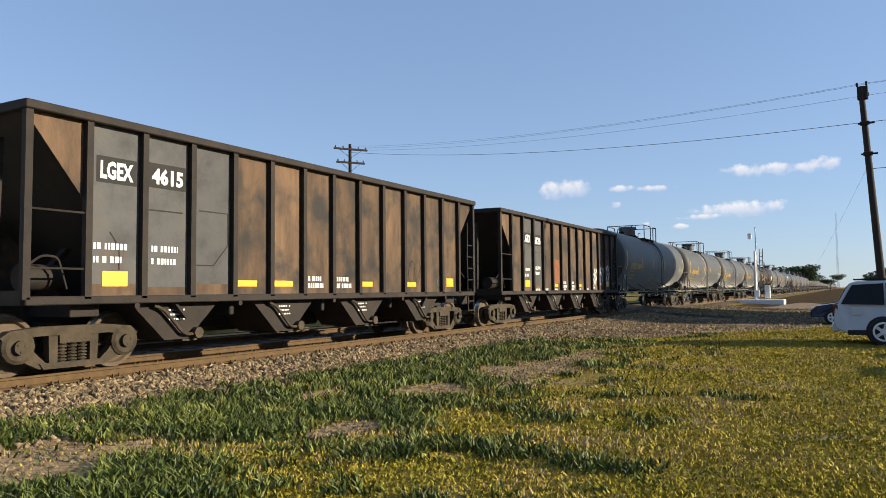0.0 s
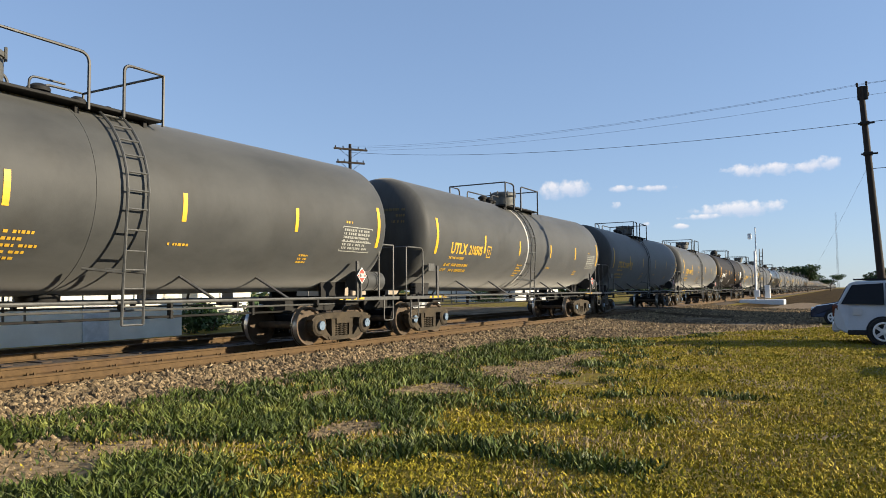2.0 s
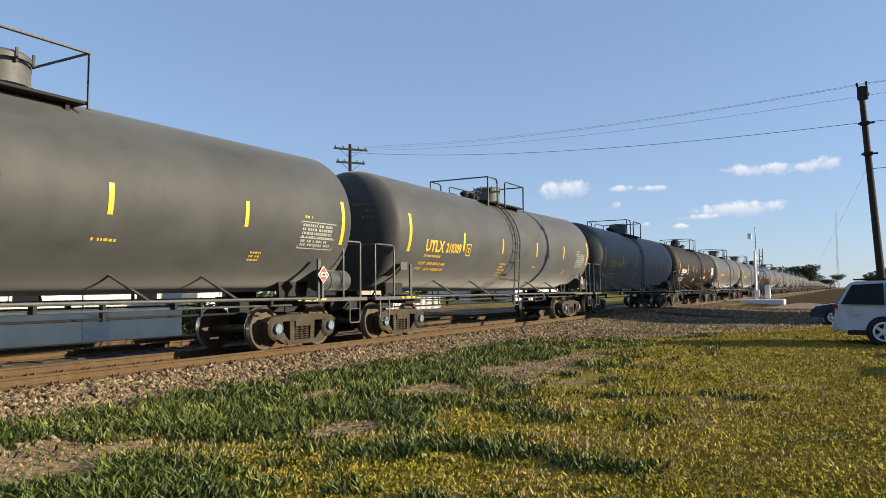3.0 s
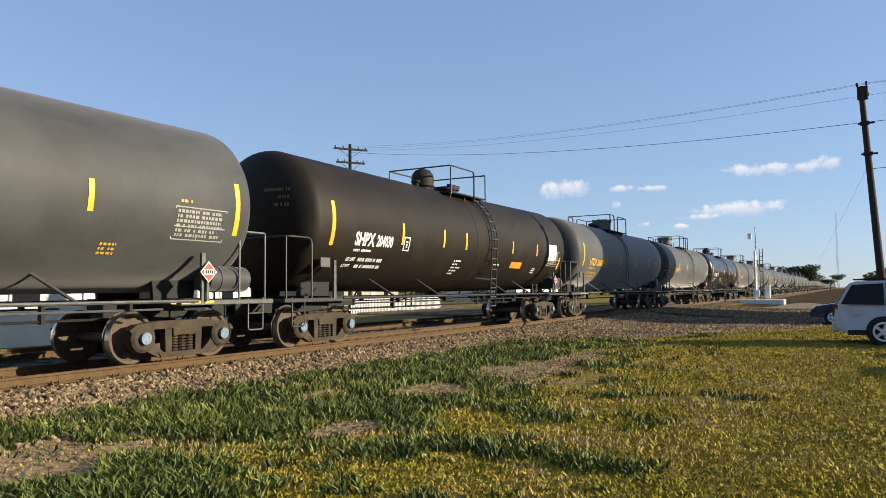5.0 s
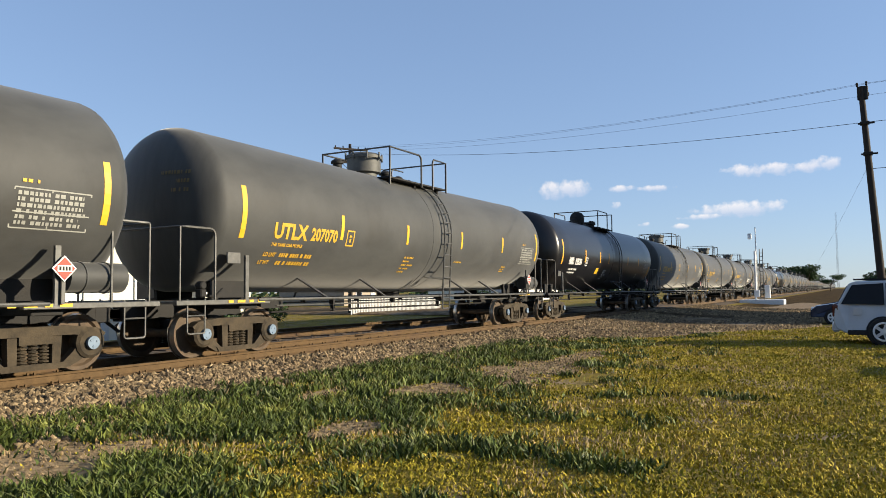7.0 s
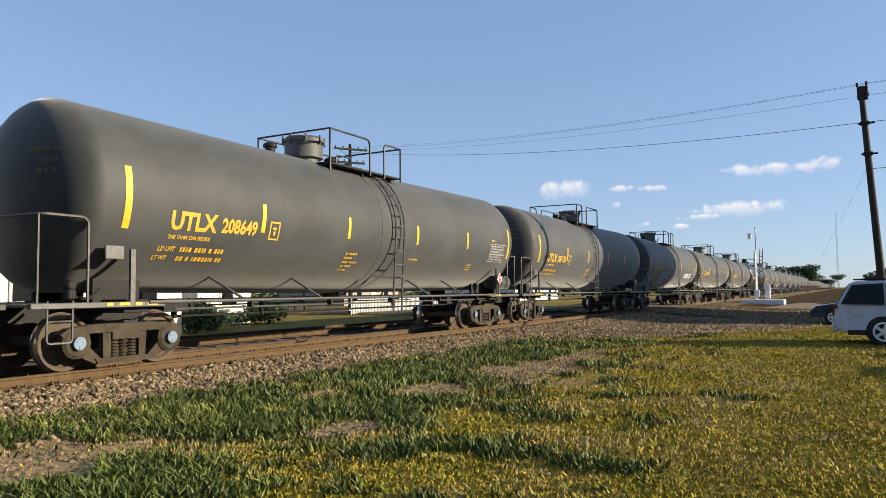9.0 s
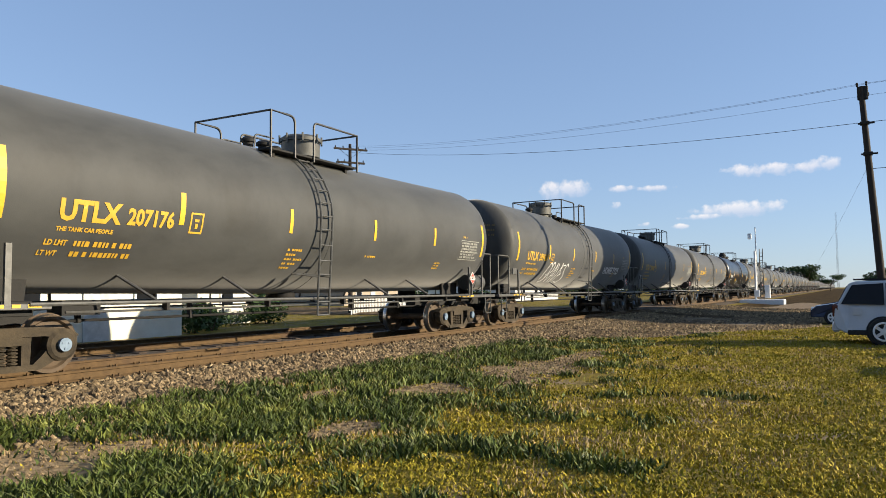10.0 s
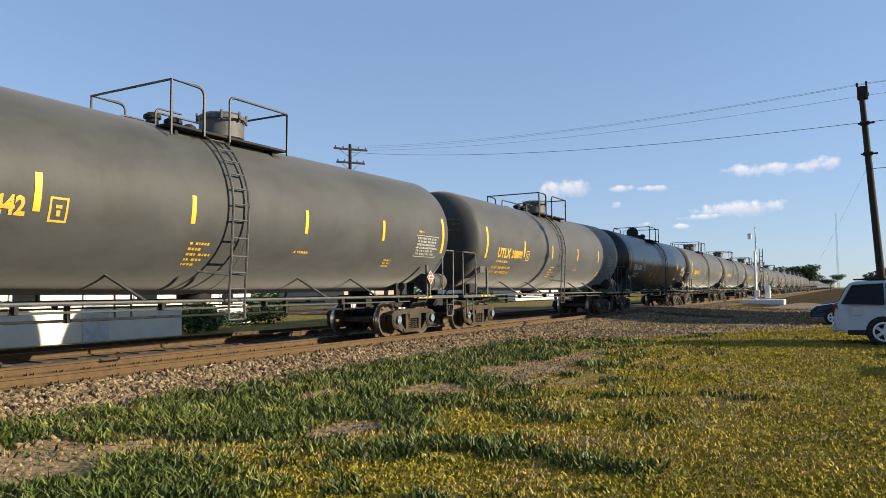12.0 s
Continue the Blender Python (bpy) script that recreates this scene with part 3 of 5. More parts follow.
    box(bm, (2.5, -0.3, 1.0), (0.7, 0.4, 0.25))
    part("brake_rigging", bm, DARK_STEEL, car)
    # markings
    tape = ORANGE_TAPE if style else YELLOW
    spots = ((0.44, 2.26, 0.13, 1.02), (3.40, 2.42, 0.11, 0.56), (5.62, 2.46, 0.10, 0.5), (7.02, 2.46, 0.10, 0.5), (10.55, 2.48, 0.1, 0.42), (12.8, 2.48, 0.1, 0.42), (15.3, 2.0, 0.13, 0.5)) if style else ((0.44, 2.26, 0.13, 1.02), (3.56, 2.40, 0.11, 0.56), (6.40, 2.44, 0.10, 0.50), (9.48, 2.46, 0.10, 0.50), (12.44, 2.48, 0.10, 0.50), (15.48, 2.28, 0.12, 1.0))
    for x, z, w, h in spots:
        part("reflective_stripe", wrap(patch(w, h), x, z), tape, car)
    if mark:
        a, b = mark.split()
        wa, xb2, wb = (0.82, 2.28, 0.72) if style else (1.05, 2.54, 0.92)
        part("car_lettering", wrap(letters(a, 0.34, wa), 1.38, 2.30), ink, car)
        part("car_lettering", wrap(letters(b, 0.30, wb), xb2, 2.31), ink, car)
        if style:
            part("small_lettering", wrap(bars((0.75,), 0.06, 0.05, 3), 1.42, 2.16), ink, car)
        else:
            part("small_lettering", wrap(letters("THE TANK CAR PEOPLE", 0.075, 0.95), 1.38, 2.14), ink, car)
        for row, (z, lead) in enumerate(((1.90, "LD LMT"), (1.71, "LT WT"))):
            part("small_lettering", wrap(letters(lead, 0.10, 0.36 - 0.06 * row), 1.27 - 0.04 * row, z), ink, car)
            part("small_lettering", wrap(bars((1.05,), 0.095, 0.1, 4 + row), 1.74, z), ink, car)
        part("head_lettering", head_mark(ink), FADED_INK, car)
    if style and not mark:
        part("car_lettering", wrap(bars((0.62, ), 0.30, 0.1, 31), 1.38, 2.28), ink, car)
        part("car_lettering", wrap(bars((0.80, ), 0.28, 0.1, 32), 2.2, 2.28), ink, car)
        for row, z in enumerate((2.02, 1.86)):
            part("small_lettering", wrap(bars((1.0 - 0.1 * row,), 0.08, 0.1, 33 + row), 1.6, z), ink, car)
        part("yellow_label", wrap(patch(0.4, 0.3), 5.3, 1.9), YELLOW, car, "yellow label patch")
    for x in (3.54 if style else 3.82,):
        bm = bmesh.new()
        for q in (((-0.017, 0), (0.277, 0)), ((0.26, 0), (0.26, 0.17), (0.26, 0.34)), ((0.277, 0.34), (-0.017, 0.34)), ((0, 0.34), (0, 0.17), (0, 0))):
            stroke(bm, q, 0.035)
        stroke(bm, ((0.08, 0.22), (0.18, 0.22)), 0.05)
        stroke(bm, ((0.10, 0.12), (0.16, 0.12)), 0.09)
        part("stencil_box", wrap(bm, x, 2.28), ink, car)
    bm = bars((1.0, 1.05, 1.0, 1.05, 0.95, 1.0), 0.055, 0.03, 11)
    for q in (((-0.05, 0.10), (1.12, 0.10)), ((-0.05, -0.24), (1.12, -0.24)), ((-0.05, -0.48), (1.12, -0.48)), ((-0.05, 0.1), (-0.05, -0.48)), ((1.12, 0.1), (1.12, -0.48)), ((0.5, 0.1), (0.5, -0.48))):
        stroke(bm, q, 0.02)
    part("data_panel", wrap(bm, 14.15, 2.62), DULL_WHITE, car, "white stencilled inspection data panel")
    part("small_lettering", wrap(bars((0.25,), 0.05, 0.05, 5), 14.2, 2.8), ink, car)
    part("small_lettering", wrap(bars((0.5, 0.3, 0.55, 0.4, 0.3), 0.05, 0.06, 6), 6.5, 2.06), ink, car)
    part("small_lettering", wrap(bars((0.3, 0.35, 0.3), 0.045, 0.04, 7), 12.8, 1.95), ink, car)
    part("small_lettering", wrap(bars((0.45,), 0.05, 0.05, 8), 9.3, 2.02), ink, car)
    # diamond placard with its bracket
    x = 14.88
    bm = bmesh.new()
    box(bm, (x, -1.54, 1.36), (0.06, 0.03, 0.56))
    part("placard_post", bm, PIPE, car)
    bm = bmesh.new()
    box(bm, (x, -1.565, 1.60), (0.275, 0.012, 0.275), pose(0, 0, 0, 0, 45, 0))
    pl = part("placard", bm, WHITE_INK, car, "red and white diamond hazard placard")
    bm = bmesh.new()
    box(bm, (x, -1.574, 1.60), (0.235, 0.006, 0.235), pose(0, 0, 0, 0, 45, 0))
    part("placard_print", bm, RED_INK, pl, "red diamond")
    bm = bmesh.new()
    box(bm, (x, -1.579, 1.60), (0.23, 0.005, 0.095))
    part("number_band", bm, WHITE_INK, pl, "white band with dark number bars")
    for k in range(4):
        bm = bmesh.new()
        box(bm, (x - 0.072 + k * 0.048, -1.583, 1.60), (0.03, 0.004, 0.06))
        part("number_bar", bm, DARK_STEEL, pl)
    # grey box beside the first cradle
    bm = bmesh.new()
    box(bm, (0.36, -1.47, 1.88), (0.34, 0.04, 0.22))
    part("label_board", bm, PIPE, car, bevel=0.01)
    bm = bmesh.new()
    box(bm, (-0.28, -1.3, 1.22), (0.14, 0.16, 0.16))
    tube(bm, (-0.28, -1.38, 1.36), (-0.28, -1.22, 1.36), 0.08, 12)
    pipe(bm, bent([(-0.28, -1.3, 1.2), (0.0, -1.35, 1.14), (0.2, -1.35, 1.3)], 0.06, 3), 0.025)
    part("valve_box", bm, DARK_STEEL, car, bevel=0.02)
    if extras == 1:
        part("graffiti", wrap(tag_letters(2.35, 0.95), 3.6, 1.32), WHITE_INK, car, "white spray-paint scrawl on the tank side")
        part("graffiti", wrap(letters("HOMIE.TY25", 0.38, 2.55), 11.2, 1.92), WHITE_INK, car, "white spray-painted letters on the tank side")
    if extras == 4:
        bm = bmesh.new()
        lathe(bm, [(TR, 7.16), (TR + 0.006, 7.17), (TR + 0.006, 7.27), (TR, 7.28)], "x", 56, (0, 0, axis_z(7.2)))
        part("pale_band", bm, CONCRETE, car, "pale stained band round the barrel", smooth=True)
    if extras == 2:
        part("white_patch", wrap(patch(0.85, 0.62), 14.1, 2.35), WHITE_INK, car, "large white label patch")
        part("orange_patch", wrap(patch(0.95, 0.24), 10.7, 1.95), ORANGE_INK, car, "orange label with dark print")
    if extras == 3:
        bm = bmesh.new()
        box(bm, (7.83, 0, TZ + TR + 0.02), (4.6, 0.5, 0.12))
        part("walkway", bm, DARK_STEEL, car, bevel=0.01)
    sets = truck(car, 0.889) + truck(car, 14.773)
    return car, sets


TRUCK_GREY = material("grey_dome_steel", [(0.06, 0.06, 0.055), (0.11, 0.11, 0.10)], 5, 0.6, 0.1, 0.1)


def head_mark(ink):
    """Small faded letters on the shaded end of the barrel."""
    bm = bars((0.7, 0.3, 0.4), 0.07, 0.10, 9)
    for v in bm.verts:
        y, z = -1.05 + v.co.x * 0.9, 3.45 + v.co.z
        rr = math.hypot(y, z - axis_z(0))
        a = math.acos(max(-1, min(1, rr / TR)))
        v.co = Vector((T0 - 0.60 * math.sin(a) - 0.02, y, z))
    return bm


# ---------------------------------------------------------------- hopper cars
HL, HTOP, HSILL, HP, HYW = 14.2, 3.93, 1.17, 1.0143, 1.56


def hopper_car(number, grey_panels, rust_patch=False, tags=False):
    car = thing("hopper_car", "weathered rust-brown steel open-top coal hopper car", "hopper car", "train cars")
    full = None
    for s in (-1, 1):
        for i in range(14):
            bm = bmesh.new()
            x0, x1 = i * HP, (i + 1) * HP
            y0, y1 = s * (HYW - 0.10), s * (HYW - 0.08)
            if i == 0:
                prism(bm, [(0.02, HTOP - 0.06), (x1, HTOP - 0.06), (x1, 2.62)], y0, y1)
            elif i == 13:
                prism(bm, [(x0, 2.62), (x0, HTOP - 0.06), (HL - 0.02, HTOP - 0.06)], y0, y1)
            else:
                box(bm, ((x0 + x1) / 2, (y0 + y1) / 2, (HTOP + HSILL) / 2), (HP, 0.02, HTOP - HSILL))
            mat = GREY_PANEL if (s < 0 and i in grey_panels) else RUST_PANEL
            part("side_panel", bm, mat, car, "dark grey repainted panel" if mat is GREY_PANEL else "")
        for i in range(15):
            bm = bmesh.new()
            x = i * HP
            x = min(max(x, 0.06), HL - 0.06)
            w = 0.11
            z0 = HSILL - 0.02
            prism(bm, [(x - w / 2, z0), (x + w / 2, z0), (x + w / 2, HTOP - 0.02), (x - w / 2, HTOP - 0.02)], s * (HYW - 0.08), s * (HYW + 0.02))
            part("rib", bm, RIB, car, bevel=0.012)
        bm = bmesh.new()
        box(bm, (HL / 2, s * (HYW - 0.02), HTOP), (HL + 0.05, 0.16, 0.13))
        part("top_chord", bm, RIB, car, bevel=0.015)
        bm = bmesh.new()
        box(bm, (HL / 2, s * (HYW - 0.05), HSILL - 0.04), (HL - 0.1, 0.14, 0.13))
        for x in (1.9, 4.2, 7.1, 10.0, 12.3):
            lathe(bm, [(0.05, -0.03), (0.05, 0.03)], "y", 10, (x, s * (HYW - 0.02), HSILL - 0.14))
        part("side_sill", bm, RIB, car, bevel=0.015)
    for d, x0 in ((1, 0.0), (-1, HL)):
        bm = bmesh.new()
        q = lambda pts: [(x0 + d * x, z) for x, z in pts]
        prism(bm, q([(0.02, HTOP), (0.06, HTOP), (3.05, 0.80), (3.0, 0.78)]), -HYW + 0.1, HYW - 0.1)
        part("slope_sheet", bm, RIB, car)
        bm = bmesh.new()
        box(bm, (x0 + d * 0.04, 0, HTOP), (0.12, 2 * HYW - 0.16, 0.14))
        box(bm, (x0 + d * 0.10, 0, HSILL), (0.14, 2 * HYW - 0.1, 0.22))
        box(bm, (x0 + d * 0.9, 0, 0.92), (2.4, 0.36, 0.36))
        box(bm, (x0 + d * 1.16, 0, 1.0), (0.5, 2.6, 0.26))
        for y in (-0.6, 0.6):
            prism(bm, q([(0.08, HSILL), (0.18, HSILL), (0.24, HTOP - 0.35), (0.14, HTOP - 0.35)]), y - 0.05, y + 0.05)
        prism(bm, q([(0.9, 1.1), (1.0, 1.1), (1.75, 2.0), (1.65, 2.0)]), -0.08, 0.08)
        part("end_frame", bm, RIB, car, bevel=0.012)
        coupler(car, x0 - d * 0.15, -d)
        for s in (-1, 1):
            bm = bmesh.new()
            for z in (1.55, 1.9, 2.25, 2.6) if (d < 0) else (1.6, 2.45):
                bm = bmesh.new()
                pipe(bm, [(x0 + d * 0.06, s * (HYW - 0.02), z), (x0 + d * (0.45 if d < 0 else 0.98), s * (HYW - 0.02), z)], 0.018)
                part("grab_iron", bm, RIB, car)
            if d < 0:
                bm = bmesh.new()
                pipe(bm, [(x0 + d * 0.45, s * (HYW - 0.02), 0.6), (x0 + d * 0.45, s * (HYW - 0.02), 3.3)], 0.022)
                pipe(bm, [(x0 + d * 0.06, s * (HYW - 0.02), 0.6), (x0 + d * 0.06, s * (HYW - 0.02), 1.2)], 0.022)
                pipe(bm, [(x0 + d * 0.06, s * (HYW - 0.02), 0.62), (x0 + d * 0.45, s * (HYW - 0.02), 0.62)], 0.02)
                pipe(bm, [(x0 + d * 0.06, s * (HYW - 0.02), 0.9), (x0 + d * 0.45, s * (HYW - 0.02), 0.9)], 0.02)
                part("end_ladder", bm, RIB, car)
        bm = bmesh.new()
        tube(bm, (x0 + d * 0.35, -0.9, 1.48), (x0 + d * 0.95, -0.9, 1.48), 0.2, 14)
        pipe(bm, bent([(x0 + d * 0.2, -1.3, 1.62), (x0 + d * 0.45, -1.3, 1.8), (x0 + d * 0.7, -1.3, 1.78), (x0 + d * 0.85, -1.3, 1.3)], 0.08, 3), 0.02)
        part("brake_cylinder", bm, RIB, car, smooth=True)
    # hopper bays under the sill
    for xc in (2.9, 5.7, 8.5, 11.3):
        for s in (-1, 1):
            bm = bmesh.new()
            prism(bm, [(xc - 1.0, HSILL - 0.06), (xc + 1.0, HSILL - 0.06), (xc + 0.26, 0.42), (xc - 0.26, 0.42)], s * 0.30, s * 1.34)
            part("hopper_bay", bm, RIB, car, bevel=0.02)
        bm = bmesh.new()
        box(bm, (xc + 0.3, -1.2, 0.46), (0.32, 0.25, 0.16))
        pipe(bm, bent([(xc - 0.55, -1.42, 1.02), (xc - 0.35, -1.42, 0.95), (xc + 0.1, -1.42, 0.50), (xc + 0.35, -1.40, 0.5)], 0.1, 3), 0.03)
        lathe(bm, [(0.1, -1.46), (0.1, -1.36)], "y", 10, (xc + 0.4, 0, 0.52))
        part("door_latch", bm, TRUCK, car)
        part("small_lettering", bars_at(bars((0.35, 0.3, 0.35), 0.03, 0.05, 3), xc - 0.18, -1.345, 0.92), WHITE_INK, car)
    bm = bmesh.new()
    box(bm, (HL / 2, 0, 0.84), (HL - 1.6, 0.5, 0.5))
    for x in (4.3, 7.1, 9.9):
        box(bm, (x, 0, 0.95), (0.12, 2.5, 0.3))
    # filler box added to keep the gaps between the bays dark
    box(bm, (HL / 2, 0.9, 0.98), (HL - 4.6, 0.9, 0.26))
    part("centre_sill", bm, DARK_STEEL, car, bevel=0.02)
    bm = bmesh.new()
    pipe(bm, [(0.8, -0.9, 0.40), (13.4, -0.9, 0.40)], 0.02)
    pipe(bm, [(0.8, 0.2, 0.55), (13.4, 0.2, 0.55)], 0.03)
    part("brake_rod", bm, DARK_STEEL, car)
    first = grey_panels[0]
    yf = -HYW + 0.074
    for px, pz, pw in ((first * HP + 0.17, 2.90 if rust_patch else 2.97, 0.74), ((first + 1) * HP + 0.12, 2.88 if rust_patch else 3.0, 0.8)):
        part("number_patch", bars_at(patch(pw, 0.42, 1), px, yf + 0.003, pz), DARK_STEEL, car, "black painted patch behind the lettering")
    for i in grey_panels:
        part("rust_streak", bars_at(patch(HP - 0.2, 0.13 + 0.05 * (i % 2), 1), i * HP + 0.1, yf + 0.004, HSILL + 0.03), RUST_PANEL, car, "rusty strip along the panel foot")
    for i, pts in ((first, ((0.42, 2.2), (0.56, 2.02), (0.6, 1.86), (0.6, 1.6))), (first + 1, ((0.1, 2.62), (0.85, 2.62))), (first + 2, ((0.1, 1.72), (0.55, 1.72), (0.9, 2.1), (0.9, 2.7), (0.2, 2.7)))):
        bm = bmesh.new()
        stroke(bm, pts, 0.022)
        part("weld_seam", bars_at(bm, i * HP, yf + 0.001, 0), RIB, car)
    part("car_lettering", bars_at(letters("LGEX", 0.29, 0.60), first * HP + 0.24, yf, 2.96 if rust_patch else 3.03), WHITE_INK, car)
    part("car_lettering", bars_at(letters(number, 0.28, 0.66), (first + 1) * HP + 0.19, yf, 2.94 if rust_patch else 3.06), WHITE_INK, car)
    part("small_lettering", bars_at(bars((0.6, 0.5), 0.10, 0.11, 13), first * HP + 0.14, yf, 1.92), WHITE_INK, car)
    if rust_patch:
        for k, (w, word) in enumerate(((0.6, "202700"), (0.5, "60300"))):
            part("small_lettering", bars_at(letters(word, 0.13, w), (first + 1) * HP + 0.2, yf, 1.98 - 0.2 * k), WHITE_INK, car)
    else:
        part("small_lettering", bars_at(bars((0.55, 0.5), 0.10, 0.11, 14), (first + 1) * HP + 0.2, yf, 1.92), WHITE_INK, car)
    sq = [(first, 0.3, 0.46, 0.24), (5, 0.12, 0.6, 0.12), (8, 0.12, 0.5, 0.12), (12, 0.3, 0.46, 0.24)] + ([] if rust_patch else [(4, 0.12, 0.55, 0.12), (10, 0.15, 0.5, 0.12)])
    for i, dx, w, h in sq:
        part("reflective_patch", bars_at(patch(w, h, 1), i * HP + dx, yf, 1.34), YELLOW, car, "yellow reflective patch")
    for i in (6, 7):
        part("stencil_lettering", bars_at(bars((0.5, 0.55), 0.10, 0.05, i), i * HP + 0.2, yf, 1.46), WHITE_INK, car)
    part("chalk_mark", bars_at(scrawl(0.8, 0.6, 3, 8, 0.02), 10.2, yf, 1.45), TRUCK, car)
    part("chalk_mark", bars_at(scrawl(0.55, 0.4, 4, 18, 0.025), 12.0, yf, 1.35), PIPE, car)
    if rust_patch:
        for i, w in ((3, 0.5), (4, 0.35), (5, 0.4), (6, 0.35), (7, 0.4), (8, 0.25), (9, 0.35)):
            part("stencil_lettering", bars_at(bars((w,), 0.07, 0.05, i), i * HP + 0.25, yf, 1.20), WHITE_INK, car)
        part("rust_patch", bars_at(patch(0.72, 0.95, 1), 5 * HP + 0.16, yf + 0.002, 1.48), FRESH_RUST, car, "bright orange rust patch")
        for i, dx in ((10, 0.1), (11, 0.1), (12, 0.15)):
            part("graffiti", bars_at(scrawl(0.75, 0.95, 4, 30 + i, 0.05), i * HP + dx, yf - 0.002, 1.25 + 0.1 * (i - 10)), WHITE_INK, car, "white spray-paint tag")
    sets = truck(car, 1.15, False) + truck(car, HL - 1.15, False)
    return car, sets


def bars_at(bm, x, y, z):
    bmesh.ops.translate(bm, verts=bm.verts, vec=(x, y, z))
    return bm


# ---------------------------------------------------------------- ground and track
def ground_z(y):
    if y < 6.5:
        return 0.0
    if y < 9.3:
        return 0.17 * (y - 6.5) / 2.8
    if y < 18.5:
        return 0.17
    return 0.17 - 0.12 * min(1.0, (y - 18.5) / 4)


def build_ground():
    xs = [-4000, -800, -200, -60] + [-40 + 4 * i for i in range(40)] + [140, 200, 320, 600, 1200, 2400, 4500]
    ys = [-4000, -800, -200, -60, -30, -15, -8, -4, 0, 3, 6.5, 7.5, 8.4, 9.3, 13, 18.5, 20, 22.5, 30, 45, 70, 120, 300, 900, 4000]
    verts = [(x, y, ground_z(y)) for x in xs for y in ys]
    n = len(ys)
    faces = [(i * n + j, (i + 1) * n + j, (i + 1) * n + j + 1, i * n + j + 1) for i in range(len(xs) - 1) for j in range(n - 1)]
    g = raw("ground", verts, faces, ground_material())
    tagged(g, "patchy green and straw-coloured lawn with bare dirt", "ground", kind="structure")


build_ground()


def extrude_x(name, pts, x0, x1, mat, label, cat, parent=None, cuts=1):
    """A (y, z) section pushed along x."""
    bm = bmesh.new()
    rings = []
    for k in range(cuts + 1):
        x = x0 + (x1 - x0) * k / cuts
        rings.append([bm.verts.new((x, y, z)) for y, z in pts])
    m = len(pts)
    for a, b in zip(rings, rings[1:]):
        for i in range(m):
            j = (i + 1) % m
            bm.faces.new((a[i], a[j], b[j], b[i]))
    bm.faces.new(rings[0][::-1])
    bm.faces.new(rings[-1])
    if parent:
        return part(name, bm, mat, parent, label)
    ob = new(name, finish(name, bm, mat))
    return tagged(ob, label, cat, kind="structure")


BED = material("ballast_bed", [(0.025, 0.018, 0.012), (0.07, 0.05, 0.032), (0.15, 0.11, 0.075)], 14, 0.95, 0, 1.0, 22)
INNER_BED = material("rust_stained_ballast", [(0.09, 0.05, 0.028), (0.16, 0.095, 0.05), (0.22, 0.14, 0.08)], 12, 0.95, 0, 1.0, 22)


def rail_section(yc):
    h = 0.17
    return [(yc - 0.07, RAIL_Z - h), (yc + 0.07, RAIL_Z - h), (yc + 0.07, RAIL_Z - h + 0.015), (yc + 0.012, RAIL_Z - h + 0.035), (yc + 0.012, RAIL_Z - 0.045),
            (yc + 0.036, RAIL_Z - 0.035), (yc + 0.036, RAIL_Z - 0.005), (yc + 0.028, RAIL_Z), (yc - 0.028, RAIL_Z), (yc - 0.036, RAIL_Z - 0.005),
            (yc - 0.036, RAIL_Z - 0.035), (yc - 0.012, RAIL_Z - 0.045), (yc - 0.012, RAIL_Z - h + 0.035), (yc - 0.07, RAIL_Z - h + 0.015)]


TIE_BM = bmesh.new()
box(TIE_BM, (0, 0, -0.09), (0.23, 2.6, 0.18))
TIE = finish("tie", TIE_BM, TIE_WOOD, False, 0.012)
PLATE_BM = bmesh.new()
box(PLATE_BM, (0, 0, 0.008), (0.19, 0.36, 0.018))
for sx in (-1, 1):
    for sy in (-1, 1):
        box(PLATE_BM, (sx * 0.06, sy * 0.10, 0.03), (0.03, 0.035, 0.05))
TIE_PLATE = finish("tie_plate", PLATE_BM, RAIL_RUST)


def build_track(yc, name, near):
    tr = thing(name, "railway track with rusty rails on dark timber ties" if near else "weathered siding track behind the main line", "railway track", kind="structure")
    for x0, x1 in ((-80, 44.0), (60.0, 1500)):
        extrude_x("ballast_bed", [(yc - 2.35, 0.12), (yc - 1.45, 0.275), (yc - 0.72, 0.275), (yc + 0.72, 0.275), (yc + 1.45, 0.275), (yc + 2.35, 0.12)], x0, x1, BED, "", "", tr)
        extrude_x("stained_bed", [(yc - 0.70, 0.25), (yc - 0.66, 0.292), (yc + 0.66, 0.292), (yc + 0.70, 0.25)], x0, x1, INNER_BED, "", "", tr)
    for s in (-1, 1):
        extrude_x("rail", rail_section(yc + s * 0.753), -80, 1500, RAIL_RUST, "brown rusted steel rail", "", tr)
        bm = bmesh.new()
        box(bm, (710, yc + s * 0.753, RAIL_Z + 0.0012), (1580, 0.05, 0.002))
        part("rail_head", bm, RAIL_RUST, tr, "worn brown running band")
    n = 100 if near else 60
    for i in range(n):
        x = -9 + i * 0.535 if near else -5 + i * 0.8
        if x > 44:
            break
        t = new("tie", TIE)
        t.parent, t.matrix_basis = tr, pose(x + random.uniform(-0.03, 0.03), yc + random.uniform(-0.04, 0.04), 0.302, 0, 0, random.uniform(-1, 1))
        if near:
            for s in (-1, 1):
                p = new("tie_plate", TIE_PLATE)
                p.parent, p.matrix_basis = tr, pose(x, yc + s * 0.753, 0.302)
    return tr


build_track(TRACK_Y, "main_track", True)
build_track(TRACK_Y + 4.35, "siding_track", False)


